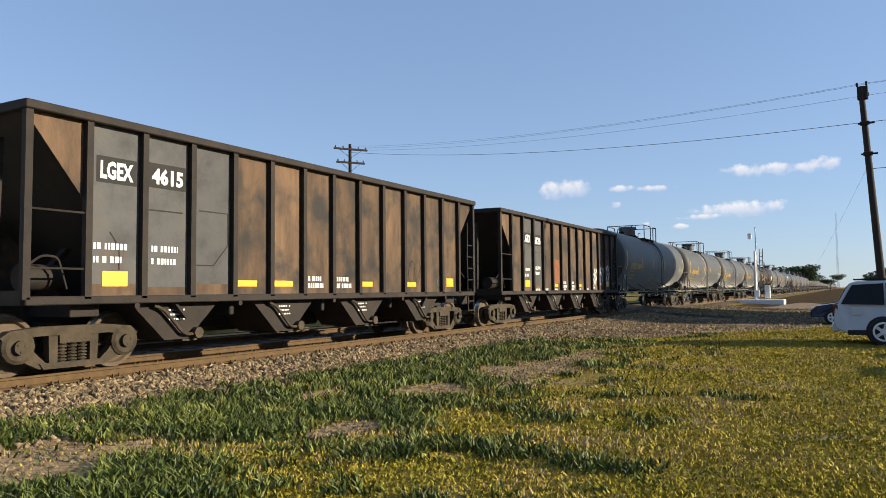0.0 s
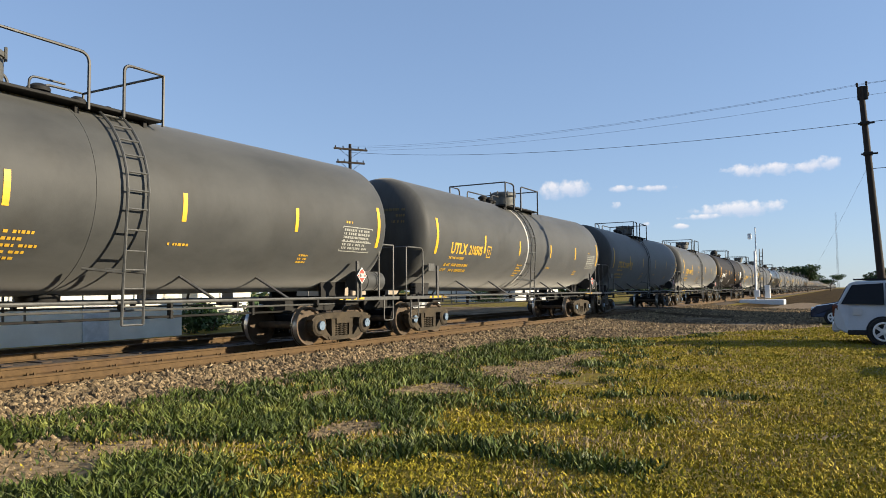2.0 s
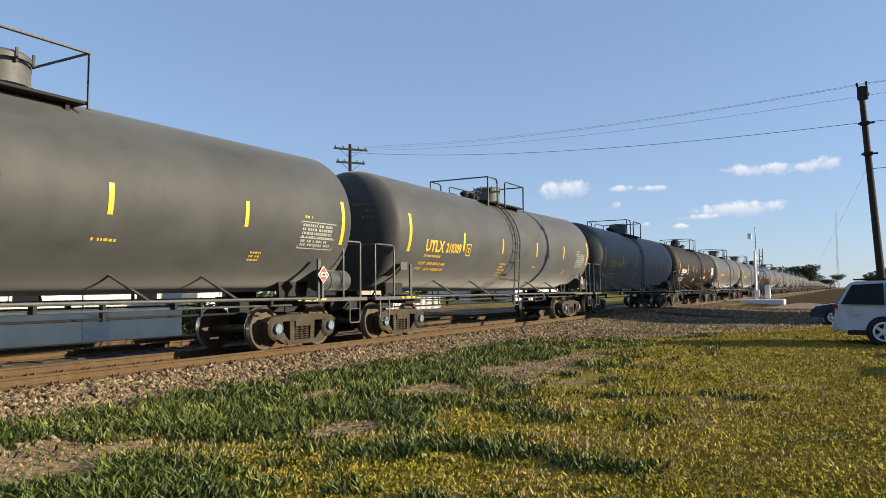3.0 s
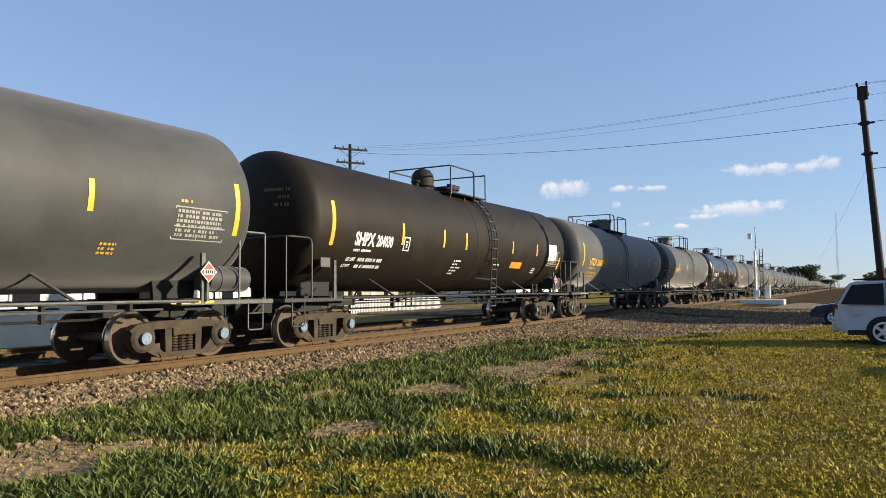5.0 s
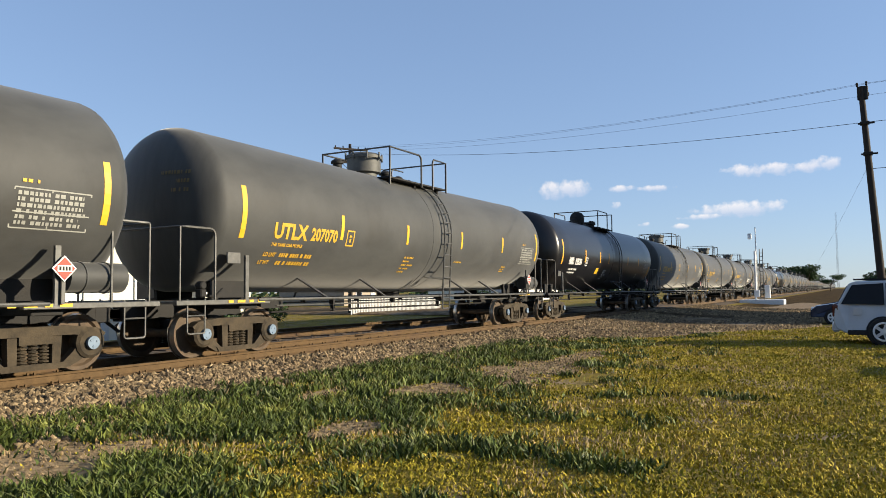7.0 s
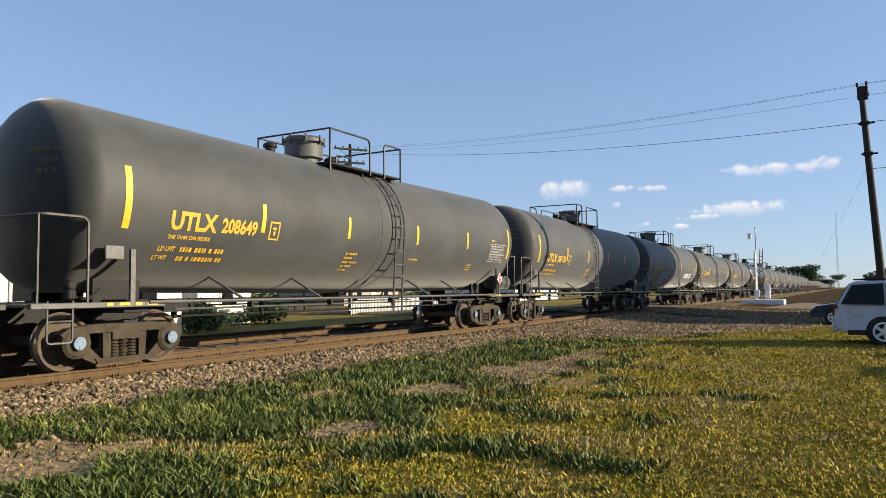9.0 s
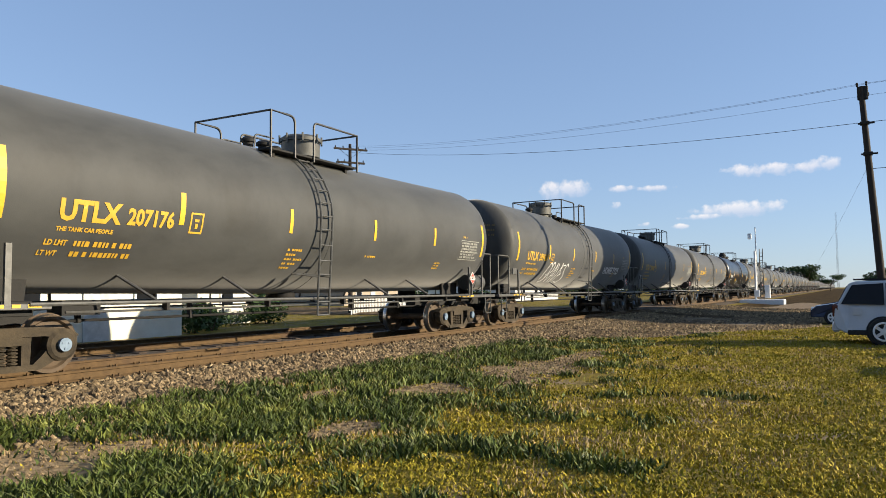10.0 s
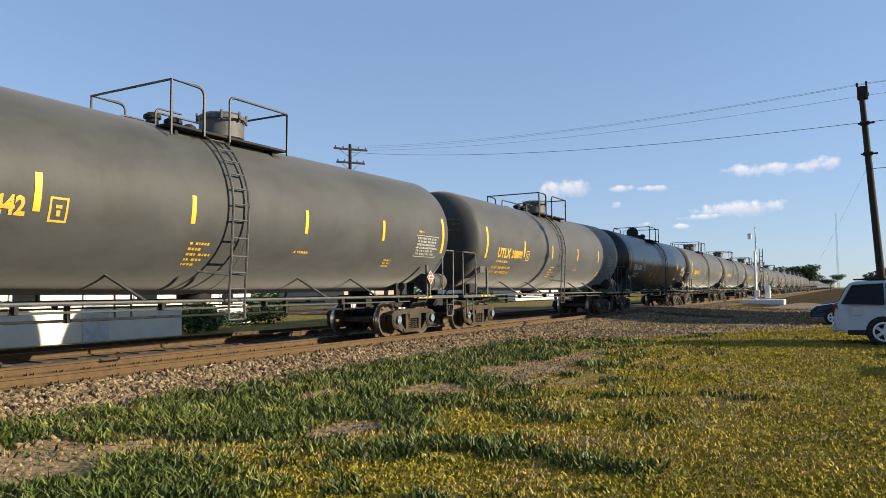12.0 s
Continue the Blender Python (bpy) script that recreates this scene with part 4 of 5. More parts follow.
def build_road():
    """Unpaved road that climbs from the lawn over the tracks."""
    bm = bmesh.new()
    prof = [(-60, 0.02), (4, 0.02), (8, 0.2), (10.2, 0.44), (10.78, 0.455), (12.42, 0.455), (16.0, 0.44), (20, 0.25), (60, 0.1)]
    rnd = random.Random(4)
    rows = []
    for y, z in prof:
        w = 0 if 10 < y < 17 else rnd.uniform(-0.8, 0.8)
        rows.append([bm.verts.new((x, y, z - (0.12 if k in (0, 4) else 0))) for k, x in enumerate((43.2 + w, 44.2 + w, 52, 60.2 - w, 61.5 - w))])
    for a, b in zip(rows, rows[1:]):
        for i in range(4):
            bm.faces.new((a[i], a[i + 1], b[i + 1], b[i]))
    tagged(new("road", finish("road", bm, ASPHALT, True)), "dusty grey gravel road over the level crossing", "road", kind="structure")
    bm = bmesh.new()
    pts = []
    for i in range(24):
        a = 2 * math.pi * i / 24
        r = 1 + 0.25 * math.sin(3 * a + 1) + 0.12 * math.sin(7 * a)
        pts.append(bm.verts.new((72 + 13 * r * math.cos(a), 3.2 + 2.9 * r * math.sin(a), 0.02)))
    bm.faces.new(pts)
    tagged(new("dirt_apron", finish("dirt_apron", bm, material("pale_packed_dirt", [(0.17, 0.125, 0.08), (0.28, 0.21, 0.14)], 1.5, 0.95, 0, 0.5, 20, spec=0.05))),
           "pale packed dirt beside the crossing", "dirt", kind="structure")
    bm = bmesh.new()
    f = [bm.verts.new(p) for p in ((61.2, -40, 0.008), (900, -40, 0.008), (900, 8.6, 0.135), (61.2, 8.6, 0.135), (61.2, 6.5, 0.008), (900, 6.5, 0.008))]
    bm.faces.new((f[0], f[1], f[5], f[4]))
    bm.faces.new((f[4], f[5], f[2], f[3]))
    tagged(new("bare_field", finish("bare_field", bm, material("brown_bare_soil", [(0.022, 0.014, 0.006), (0.055, 0.036, 0.015), (0.10, 0.066, 0.03)], 0.7, 0.95, 0, 1.0, 3, spec=0.03))),
           "brown bare field beside the far track", "field", kind="structure")
    planks = thing("crossing_planks", "dark timber crossing planks between the rails", "crossing", kind="structure")
    for i, dy in enumerate((-1.25, -1.02, -0.48, -0.24, 0.0, 0.24, 0.48, 1.02, 1.25)):
        bm = bmesh.new()
        box(bm, (52, TRACK_Y + dy, 0.44), (15.6, 0.22, 0.06))
        part("plank", bm, TIE_WOOD, planks, bevel=0.01)


build_road()


def scatter_stones():
    """Loose crushed stone over the near shoulder of the track."""
    rnd = np.random.RandomState(3)
    ico = bmesh.new()
    bmesh.ops.create_icosphere(ico, subdivisions=1, radius=1.0)
    base = np.array([v.co[:] for v in ico.verts])
    fac = np.array([[v.index for v in f.verts] for f in ico.faces])
    ico.free()
    n = 26000
    u = rnd.rand(n)
    x = 3.5 + 40 * u ** 1.9
    y = 8.75 + 1.75 * rnd.rand(n) - 0.5 * rnd.rand(n) ** 3
    y = np.where(rnd.rand(n) < 0.06, 7.6 + rnd.rand(n) * 1.2, y)
    size = (0.024 + 0.036 * rnd.rand(n)) * (1 + 0.3 * u)
    z = np.where(y < 9.25, 0.17 * np.clip((y - 6.5) / 2.8, 0, 1), np.clip(0.155 + (y - 9.25) * 0.172, 0.12, 0.285)) + size * 0.15
    verts = base[None] * (0.75 + 0.5 * rnd.rand(n, 12, 1)) * size[:, None, None] * (0.7 + 0.6 * rnd.rand(n, 1, 3))
    a = rnd.rand(n) * 6.28
    c, s = np.cos(a)[:, None], np.sin(a)[:, None]
    vx = verts[..., 0] * c - verts[..., 1] * s + x[:, None]
    vy = verts[..., 0] * s + verts[..., 1] * c + y[:, None]
    vz = verts[..., 2] + z[:, None]
    V = np.stack([vx, vy, vz], -1).reshape(-1, 3)
    Fc = (fac[None] + 12 * np.arange(n)[:, None, None]).reshape(-1, 3)
    me = bpy.data.meshes.new("ballast_stones")
    me.from_pydata(V.tolist(), [], Fc.tolist())
    me.materials.append(STONE)
    tagged(new("ballast_stones", me), "loose pinkish-grey crushed stone ballast", "ballast", kind="stuff")


scatter_stones()


def gravel_edge(x):
    return 8.3 - (x - 22.0) * 0.57 + 0.7 * math.sin(x * 0.9) * 0.5


def gravel_shoulder():
    """Rough brown gravel that spills from the track towards the road."""
    vs, fs = [], []
    n = 30
    for i in range(n + 1):
        x = 22.0 + 22.0 * i / n
        y0 = max(1.0, gravel_edge(x))
        for k in range(5):
            y = y0 + (9.6 - y0) * k / 4
            vs.append((x, y, ground_z(y) + (0.003 if k == 0 else 0.015 + 0.05 * noise.noise(Vector((x, y, 2))) ** 2)))
    for i in range(n):
        for k in range(4):
            a = i * 5 + k
            fs.append((a, a + 5, a + 6, a + 1))
    tagged(raw("gravel_shoulder", vs, fs, ASPHALT), "rough brown gravel between track, road and lawn", "gravel", kind="structure")
    rnd = random.Random(17)
    sv, sf = [], []
    made = 0
    while made < 9000:
        x, y = rnd.uniform(23, 62), rnd.uniform(1.0, 10.0)
        if y < gravel_edge(min(x, 36)) + 0.2 or patchy(x, y, 0.35, 4.0) < rnd.uniform(-0.5, 0.3):
            continue
        r = rnd.uniform(0.03, 0.09)
        z = ground_z(y) if x < 43 else 0.02 + max(0.0, min(0.4, (y - 4) * 0.06))
        b = len(sv)
        sv += [(x + r * rnd.uniform(0.7, 1.4), y, z), (x, y + r * 1.2, z), (x - r * rnd.uniform(0.7, 1.4), y, z), (x, y - r * 1.2, z), (x + rnd.uniform(-0.4, 0.4) * r, y + rnd.uniform(-0.4, 0.4) * r, z + r * rnd.uniform(0.7, 1.3))]
        sf += [(b, b + 1, b + 4), (b + 1, b + 2, b + 4), (b + 2, b + 3, b + 4), (b + 3, b, b + 4)]
        made += 1
    tagged(raw("road_stones", sv, sf, STONE), "coarse loose stones strewn over the gravel", "gravel", kind="stuff")


def patchy(x, y, scale, seed):
    return noise.noise(Vector((x * scale, y * scale, seed)))


def blades(name, n, region, size, mat, label, density, seed, lean=0.5, width=0.006):
    """Grass as many small bent blades, two triangles and a tip each."""
    rnd = random.Random(seed)
    verts, faces = [], []
    made = 0
    tries = 0
    while made < n and tries < n * 8:
        tries += 1
        x, y = region(rnd)
        k = density(x, y)
        if k <= 0 or rnd.random() > k:
            continue
        h = size(x, y, rnd)
        a = rnd.uniform(0, 6.283)
        dx, dy = math.cos(a), math.sin(a)
        w = width * (0.7 + 0.6 * rnd.random()) * (1 + 0.05 * math.hypot(x, y))
        b = rnd.uniform(0.1, lean) * h
        z = ground_z(y) - 0.005
        ca = rnd.uniform(0, 6.283)
        bx, by = math.cos(ca) * b, math.sin(ca) * b
        i = len(verts)
        verts += [(x - dx * w, y - dy * w, z), (x + dx * w, y + dy * w, z),
                  (x - dx * w * 0.8 + bx * 0.35, y - dy * w * 0.8 + by * 0.35, z + h * 0.6), (x + dx * w * 0.8 + bx * 0.35, y + dy * w * 0.8 + by * 0.35, z + h * 0.6),
                  (x + bx, y + by, z + h)]
        faces += [(i, i + 1, i + 3, i + 2), (i + 2, i + 3, i + 4)]
        made += 1
    ob = raw(name, verts, faces, mat)
    tagged(ob, label, "grass", kind="stuff")


gravel_shoulder()


def bare(x, y):
    """How bare the soil is: a few worn spots among the grass."""
    k = 0.0
    for cx, cy, rx, ry in ((4.4, 7.0, 1.5, 0.8), (10.8, 6.2, 1.1, 0.6), (14.6, 5.9, 2.3, 1.0), (9.4, 7.3, 0.9, 0.3), (12.5, 5.2, 1.0, 0.4), (7.4, 5.4, 0.8, 0.4), (17.5, 5.9, 2.0, 0.5), (26, 8.0, 6, 0.8), (30, 6.2, 3.5, 0.7), (13.2, 4.3, 1.2, 0.5)):
        d = ((x - cx) / rx) ** 2 + ((y - cy) / ry) ** 2
        k = max(k, 1.25 - d)
    return k + 0.9 * patchy(x, y, 1.3, 2.0)


def dirt_patches():
    """Bare stony soil where the turf is worn away."""
    soil = material("pale_stony_soil", [(0.13, 0.09, 0.045), (0.25, 0.18, 0.10), (0.38, 0.28, 0.165)], 9, 0.95, 0, 1.0, 25, spec=0.05)
    rnd = random.Random(21)
    spots = ((4.4, 7.0, 1.6, 0.85), (10.8, 6.2, 1.2, 0.65), (14.6, 5.9, 2.5, 1.0), (9.4, 7.3, 0.9, 0.3), (12.5, 5.2, 1.0, 0.4), (7.4, 5.4, 0.8, 0.4), (17.5, 5.9, 2.0, 0.5), (30, 6.2, 3.6, 0.8))
    sv, sf = [], []
    for cx, cy, rx, ry in spots:
        vs = [(cx, cy, ground_z(cy) + 0.006)]
        n = 40
        for i in range(n):
            a = 2 * math.pi * i / n
            k = 1 + 0.7 * noise.noise(Vector((cx + 1.6 * math.cos(a), cy + 1.6 * math.sin(a), 3.0)))
            x, y = cx + rx * k * math.cos(a), cy + ry * k * math.sin(a)
            vs.append((x, y, ground_z(y) + 0.005))
        tagged(raw("dirt_patch", vs, [(0, 1 + i, 1 + (i + 1) % n) for i in range(n)], soil), "bare stony soil worn through the turf", "dirt", kind="structure")
        for i in range(int(620 * rx * ry)):
            a, q = rnd.uniform(0, 6.283), math.sqrt(rnd.random()) * 1.05
            x, y, r = cx + rx * q * math.cos(a), cy + ry * q * math.sin(a), rnd.uniform(0.014, 0.05)
            b = len(sv)
            z = ground_z(y)
            sv += [(x + r * rnd.uniform(0.7, 1.3), y, z), (x, y + r, z), (x - r * rnd.uniform(0.7, 1.3), y, z), (x, y - r, z), (x + rnd.uniform(-0.4, 0.4) * r, y + rnd.uniform(-0.4, 0.4) * r, z + r * rnd.uniform(0.6, 1.1))]
            sf += [(b, b + 1, b + 4), (b + 1, b + 2, b + 4), (b + 2, b + 3, b + 4), (b + 3, b, b + 4)]
    tagged(raw("loose_pebbles", sv, sf, STONE), "small loose stones on bare soil", "pebbles", kind="stuff")


dirt_patches()


def near_field(rnd):
    if rnd.random() < 0.22:
        return rnd.uniform(-14, 30), rnd.uniform(-14, 8.7)
    d = 2.5 + 35.5 * rnd.random() ** 1.6
    a = radians(rnd.uniform(-5, 66))
    return d * math.cos(a), d * math.sin(a)


def weediness(x, y):
    edge = (y - 2.1 - 0.10 * x) / 3.4 + 1.5 * patchy(x, y, 0.8, 7.0) + 0.9 * patchy(x, y, 2.6, 3.0) - 0.15
    return max(0.0, min(1.0, edge)) * (0.0 if y > 8.75 + 0.5 * patchy(x, y, 1.6, 5.0) else 1.0) * (0.03 if bare(x, y) > 0.5 else 1.0) * (0.05 if x > 22 and y > gravel_edge(x) else 1.0)


def lawn_density(x, y):
    if y > 8.7 or 43 < x < 61 or (x > 22 and y > gravel_edge(x) + 0.5 * patchy(x, y, 1.2, 8.0)):
        return 0.0
    return (0.08 if bare(x, y) > 0.6 else 1.0) * (0.45 + 0.55 * max(0.0, 0.6 + patchy(x, y, 0.8, 1.0)))


blades("lawn_grass", 212000, near_field, lambda x, y, r: r.uniform(0.018, 0.045) * (1 + 0.012 * x), LAWN_BLADE, "short yellow-green mown lawn grass", lawn_density, 11, 1.3, 0.007)
blades("tall_weeds", 50000, near_field, lambda x, y, r: r.uniform(0.05, 0.17) * (0.6 + 0.4 * weediness(x, y)), WEED_BLADE, "long bright green weeds beside the ballast", weediness, 12, 1.2, 0.010)
blades("dry_grass", 24000, near_field, lambda x, y, r: r.uniform(0.03, 0.09), STRAW_BLADE, "dry straw-coloured grass", lambda x, y: 0.0 if y > 8.7 or bare(x, y) > 0.75 or (x > 22 and y > gravel_edge(x)) else max(0.0, patchy(x, y, 0.7, 9.0) + 0.045 * (y - 2.0)), 13, 0.9, 0.005)


# ---------------------------------------------------------------- train
cars = []      # (car, its place at 0 s, wheelsets to turn)


def build_train():
    a, sa = hopper_car("4615", (1, 2, 3))
    b, sb = hopper_car("4626", (2, 3), True)
    cars.extend([(a, 6.05, sa), (b, 22.2, sb)])
    grey = "dusty grey cylindrical tank car with yellow lettering"
    marks = {0: "UTLX 210583", 1: "UTLX 210505", 2: "UTLX 210309", 3: "UTLX 210547", 5: "UTLX 205628", 6: "UTLX 207070", 8: "UTLX 208649",
             9: "UTLX 207176", 10: "UTLX 209469", 11: "UTLX 208442", 12: "UTLX 208890"}
    made = {}
    for k in range(14):
        x = 37.86 + 18.0 * k
        if k == 4:
            made[k] = tank_car(DARK_TANK, "dark brown tank car with white lettering and orange stripes", "SHPX 204030", WHITE_INK, 1, 1.0, 2)
        elif k in (7, 13):
            if k == 7:
                made[k] = tank_car(BLACK_TANK, "glossy black tank car with white stencils", "", WHITE_INK, 1, 1.0, 3)
            else:
                c = copy_thing(made[7][0], pose(0, 0, 0))
                made[k] = (c, [o for o in c.children_recursive if o.name.startswith("wheelset")])
        else:
            made[k] = tank_car(GREY_TANK, grey + (" and white graffiti" if k == 10 else ""), marks[k], YELLOW_INK, 0, 1.0, 1 if k == 10 else 4 if k == 1 else 0, k in (0, 6, 8, 10))
        cars.append((made[k][0], x, made[k][1]))
    rnd = random.Random(6)
    for k in range(14, 30):
        c = copy_thing(made[rnd.choice((1, 5, 6, 8, 8, 11, 4 if k in (17, 24) else 9))][0], pose(0, 0, 0))
        cars.append((c, 37.86 + 18.0 * k, []))
    for k in range(30, 64):
        cars.append((far_car(k), 37.86 + 18.0 * k, []))
    for c, x, w in cars:
        c.matrix_basis = pose(x, TRACK_Y, RAIL_Z)


FAR = {}


def far_car(k):
    """Tank cars that stay hundreds of metres off: barrel, dome, underframe and trucks only."""
    if not FAR:
        bm = bmesh.new()
        prof = [(r, T0 + a) for r, a in head_profile(1)[::3]] + [(r, T1 - a) for r, a in reversed(head_profile(1)[::3])]
        lathe(bm, prof, "x", 20)
        for v in bm.verts:
            v.co.z += axis_z(v.co.x)
        FAR["tank_barrel"] = finish("tank_barrel", bm, GREY_TANK, True)
        bm = bmesh.new()
        lathe(bm, [(0.48, 4.2), (0.48, 4.9), (0.3, 4.95)], "z", 10, (8.25, 0, 0))
        for x in (5.9, 8.0, 9.7):
            pipe(bm, [(x, -0.86, 4.2), (x, -0.86, 5.2), (x, 0.86, 5.2), (x, 0.86, 4.2)], 0.03, 4)
        FAR["dome"] = finish("dome", bm, DARK_STEEL)
        bm = bmesh.new()
        for x in (0.889, 14.773):
            box(bm, (x, 0, 0.95), (3.0, 2.6, 0.3))
            box(bm, (x, 0, 0.55), (2.2, 2.1, 0.3))
            for e in (-1, 1):
                tube(bm, (x + e * 0.889, -0.78, 0.457), (x + e * 0.889, 0.78, 0.457), 0.457, 14)
        pipe(bm, [(1, -1.5, 1.22), (14.7, -1.5, 1.22)], 0.04, 4)
        FAR["underframe"] = finish("underframe", bm, DARK_STEEL)
    car = thing("tank_car", "dusty grey tank car far down the line", "tank car", "train cars")
    for name in ("tank_barrel", "dome", "underframe"):
        o = new(name, FAR[name])
        o.parent = car
    return car


build_train()


# ---------------------------------------------------------------- beyond the tracks
def window(bm_frame, bm_pane, x, y, z, w, h):
    for dx in (-w / 2, w / 2):
        box(bm_frame, (x + dx, y, z), (0.08, 0.08, h + 0.08))
    for dz in (-h / 2, h / 2):
        box(bm_frame, (x, y, z + dz), (w + 0.08, 0.08, 0.08))
    box(bm_pane, (x, y + 0.02, z), (w, 0.02, h))


def shed(name, x0, x1, y0, y1, wall_h, roof_h, mat, label, windows=(), doors=()):
    """A long building with a shallow gable roof whose ridge runs along x."""
    b = thing(name, label, "building")
    bm = bmesh.new()
    zg = 0.0
    box(bm, ((x0 + x1) / 2, (y0 + y1) / 2, wall_h / 2 + zg), (x1 - x0, y1 - y0, wall_h))
    part("wall", bm, mat, b)
    bm = bmesh.new()
    ym = (y0 + y1) / 2
    e = 0.35
    pts = [(y0 - e, wall_h - 0.02), (ym, wall_h + roof_h), (y1 + e, wall_h - 0.02), (y1 + e, wall_h + 0.1), (ym, wall_h + roof_h + 0.14), (y0 - e, wall_h + 0.1)]
    A = [bm.verts.new((x0 - e, y, z)) for y, z in pts]
    B = [bm.verts.new((x1 + e, y, z)) for y, z in pts]
    for q in ((0, 1, 4, 5), (1, 2, 3, 4)):
        bm.faces.new([A[i] for i in q])
        bm.faces.new([B[i] for i in reversed(q)])
    for i in range(6):
        j = (i + 1) % 6
        bm.faces.new((A[i], A[j], B[j], B[i]))
    part("roof", bm, ROOF_METAL, b)
    for x in (x0, x1):
        bm = bmesh.new()
        v = [bm.verts.new((x, y, z)) for y, z in ((y0, wall_h - 0.02), (y1, wall_h - 0.02), (ym, wall_h + roof_h - 0.02))]
        r = bmesh.ops.extrude_face_region(bm, geom=[bm.faces.new(v)])["geom"]
        bmesh.ops.translate(bm, verts=[g for g in r if isinstance(g, bmesh.types.BMVert)], vec=(0.05 if x == x0 else -0.05, 0, 0))
        part("gable", bm, mat, b)
    for x, z, w, h in windows:
        f, p = bmesh.new(), bmesh.new()
        window(f, p, x, y0 - 0.03, z, w, h)
        fr = part("window", f, WHITE_PAINT, b)
        part("pane", p, CAR_GLASS, fr)
    for x, w, h in doors:
        bm = bmesh.new()
        box(bm, (x, y0 - 0.03, h / 2), (w, 0.06, h))
        part("door", bm, FENCE_WOOD, b)
    return b


shed("long_shed", -24, 20.3, 23.0, 33.0, 3.7, 1.1, WHITE_WALL, "long low cream-painted metal building", [(18.6, 1.9, 1.0, 0.9), (14.0, 1.9, 1.0, 0.9)], [(16.5, 1.0, 2.1)])
shed("small_shed", 26.6, 30.4, 29.0, 32.5, 2.5, 0.8, WHITE_WALL, "small white shed behind the tracks", [(28.6, 1.5, 0.9, 0.8)])
shed("grey_house", 98, 116, 42, 52, 2.6, 1.6, FENCE_WOOD, "pale grey single-storey house", [(101, 1.5, 1.2, 1.1), (106, 1.5, 1.2, 1.1), (112, 1.5, 1.2, 1.1)], [(109, 1.0, 2.1)])
shed("tan_house", 70, 82, 52, 62, 2.7, 2.0, BRICK_WALL, "tan house with a pale roof", [(73, 1.5, 1.2, 1.1), (79, 1.5, 1.2, 1.1)], [(76, 1.0, 2.1)])
shed("white_house", 128, 146, 62, 74, 3.0, 2.2, WHITE_WALL, "white house behind the tracks", [(132, 1.6, 1.2, 1.2), (140, 1.6, 1.2, 1.2)], [(136, 1.0, 2.1)])


def picket_fence():
    f = thing("picket_fence", "weathered white picket fence", "fence")
    bm = bmesh.new()
    box(bm, (0, 0, 0.62), (0.11, 0.03, 1.24))
    first = part("picket", bm, FENCE_WOOD, f)
    first.matrix_basis = pose(42.6, 31.0, 0.05)
    for i in range(1, 66):
        share(first, "picket", f, pose(42.6 + i * 0.2, 31.0, 0.05))
    for z in (0.4, 1.05):
        bm = bmesh.new()
        box(bm, (49.1, 31.05, z), (13.4, 0.05, 0.09))
        part("fence_rail", bm, FENCE_WOOD, f)


picket_fence()


def leaf_cloud(verts, faces, c, r, n, rnd, size):
    for _ in range(n):
        v = Vector((rnd.gauss(0, 1), rnd.gauss(0, 1), rnd.gauss(0, 1))).normalized() * rnd.random() ** 0.4
        p = Vector(c) + Vector((v.x * r[0], v.y * r[1], v.z * r[2]))
        a, b = Vector((rnd.gauss(0, 1), rnd.gauss(0, 1), rnd.gauss(0, 0.6))).normalized(), Vector((rnd.gauss(0, 1), rnd.gauss(0, 1), rnd.gauss(0, 1))).normalized()
        s = size * rnd.uniform(0.6, 1.4)
        i = len(verts)
        verts += [tuple(p - a * s), tuple(p + b * s * 0.6), tuple(p + a * s), tuple(p - b * s * 0.6)]
        faces.append((i, i + 1, i + 2, i + 3))


def tree(x, y, h, spread, seed, label, leaves=2600):
    rnd = random.Random(seed)
    t = thing("tree", label, "tree", at=pose(x, y, 0))
    bm = bmesh.new()
    tube(bm, (0, 0, -0.1), (0.05 * h * 0.3, 0, h * 0.45), h * 0.03, 9, h * 0.02)
    verts, faces = [], []
    for i in range(9):
        a = rnd.uniform(0, 6.28)
        z0 = h * rnd.uniform(0.25, 0.5)
        q = (math.cos(a) * spread * rnd.uniform(0.3, 0.75), math.sin(a) * spread * rnd.uniform(0.3, 0.75), h * rnd.uniform(0.5, 0.9))
        tube(bm, (0.02 * h, 0, z0), q, h * 0.012, 6, h * 0.004)
        leaf_cloud(verts, faces, q, (spread * 0.42, spread * 0.42, h * 0.13), leaves // 9, rnd, h * 0.034)
    part("trunk", bm, BARK, t)
    c = raw("crown", verts, faces, LEAF)
    c.parent = t


def bush(x, y, r, h, seed, label="dense dark green bush", leaves=900, z=0.05):
    rnd = random.Random(seed)
    t = thing("bush", label, "bush", at=pose(x, y, z))
    verts, faces = [], []
    for i in range(5):
        a = rnd.uniform(0, 6.28)
        leaf_cloud(verts, faces, (math.cos(a) * r * 0.45, math.sin(a) * r * 0.45, h * rnd.uniform(0.3, 0.6)), (r * 0.6, r * 0.6, h * 0.4), leaves // 5, rnd, 0.07 * h)
    c = raw("foliage", verts, faces, LEAF)
    c.parent = t
    bm = bmesh.new()
    for i in range(4):
        a = i * 1.6
        tube(bm, (0, 0, -0.05), (math.cos(a) * r * 0.4, math.sin(a) * r * 0.4, h * 0.5), 0.03, 5, 0.01)
    part("stem", bm, BARK, t)


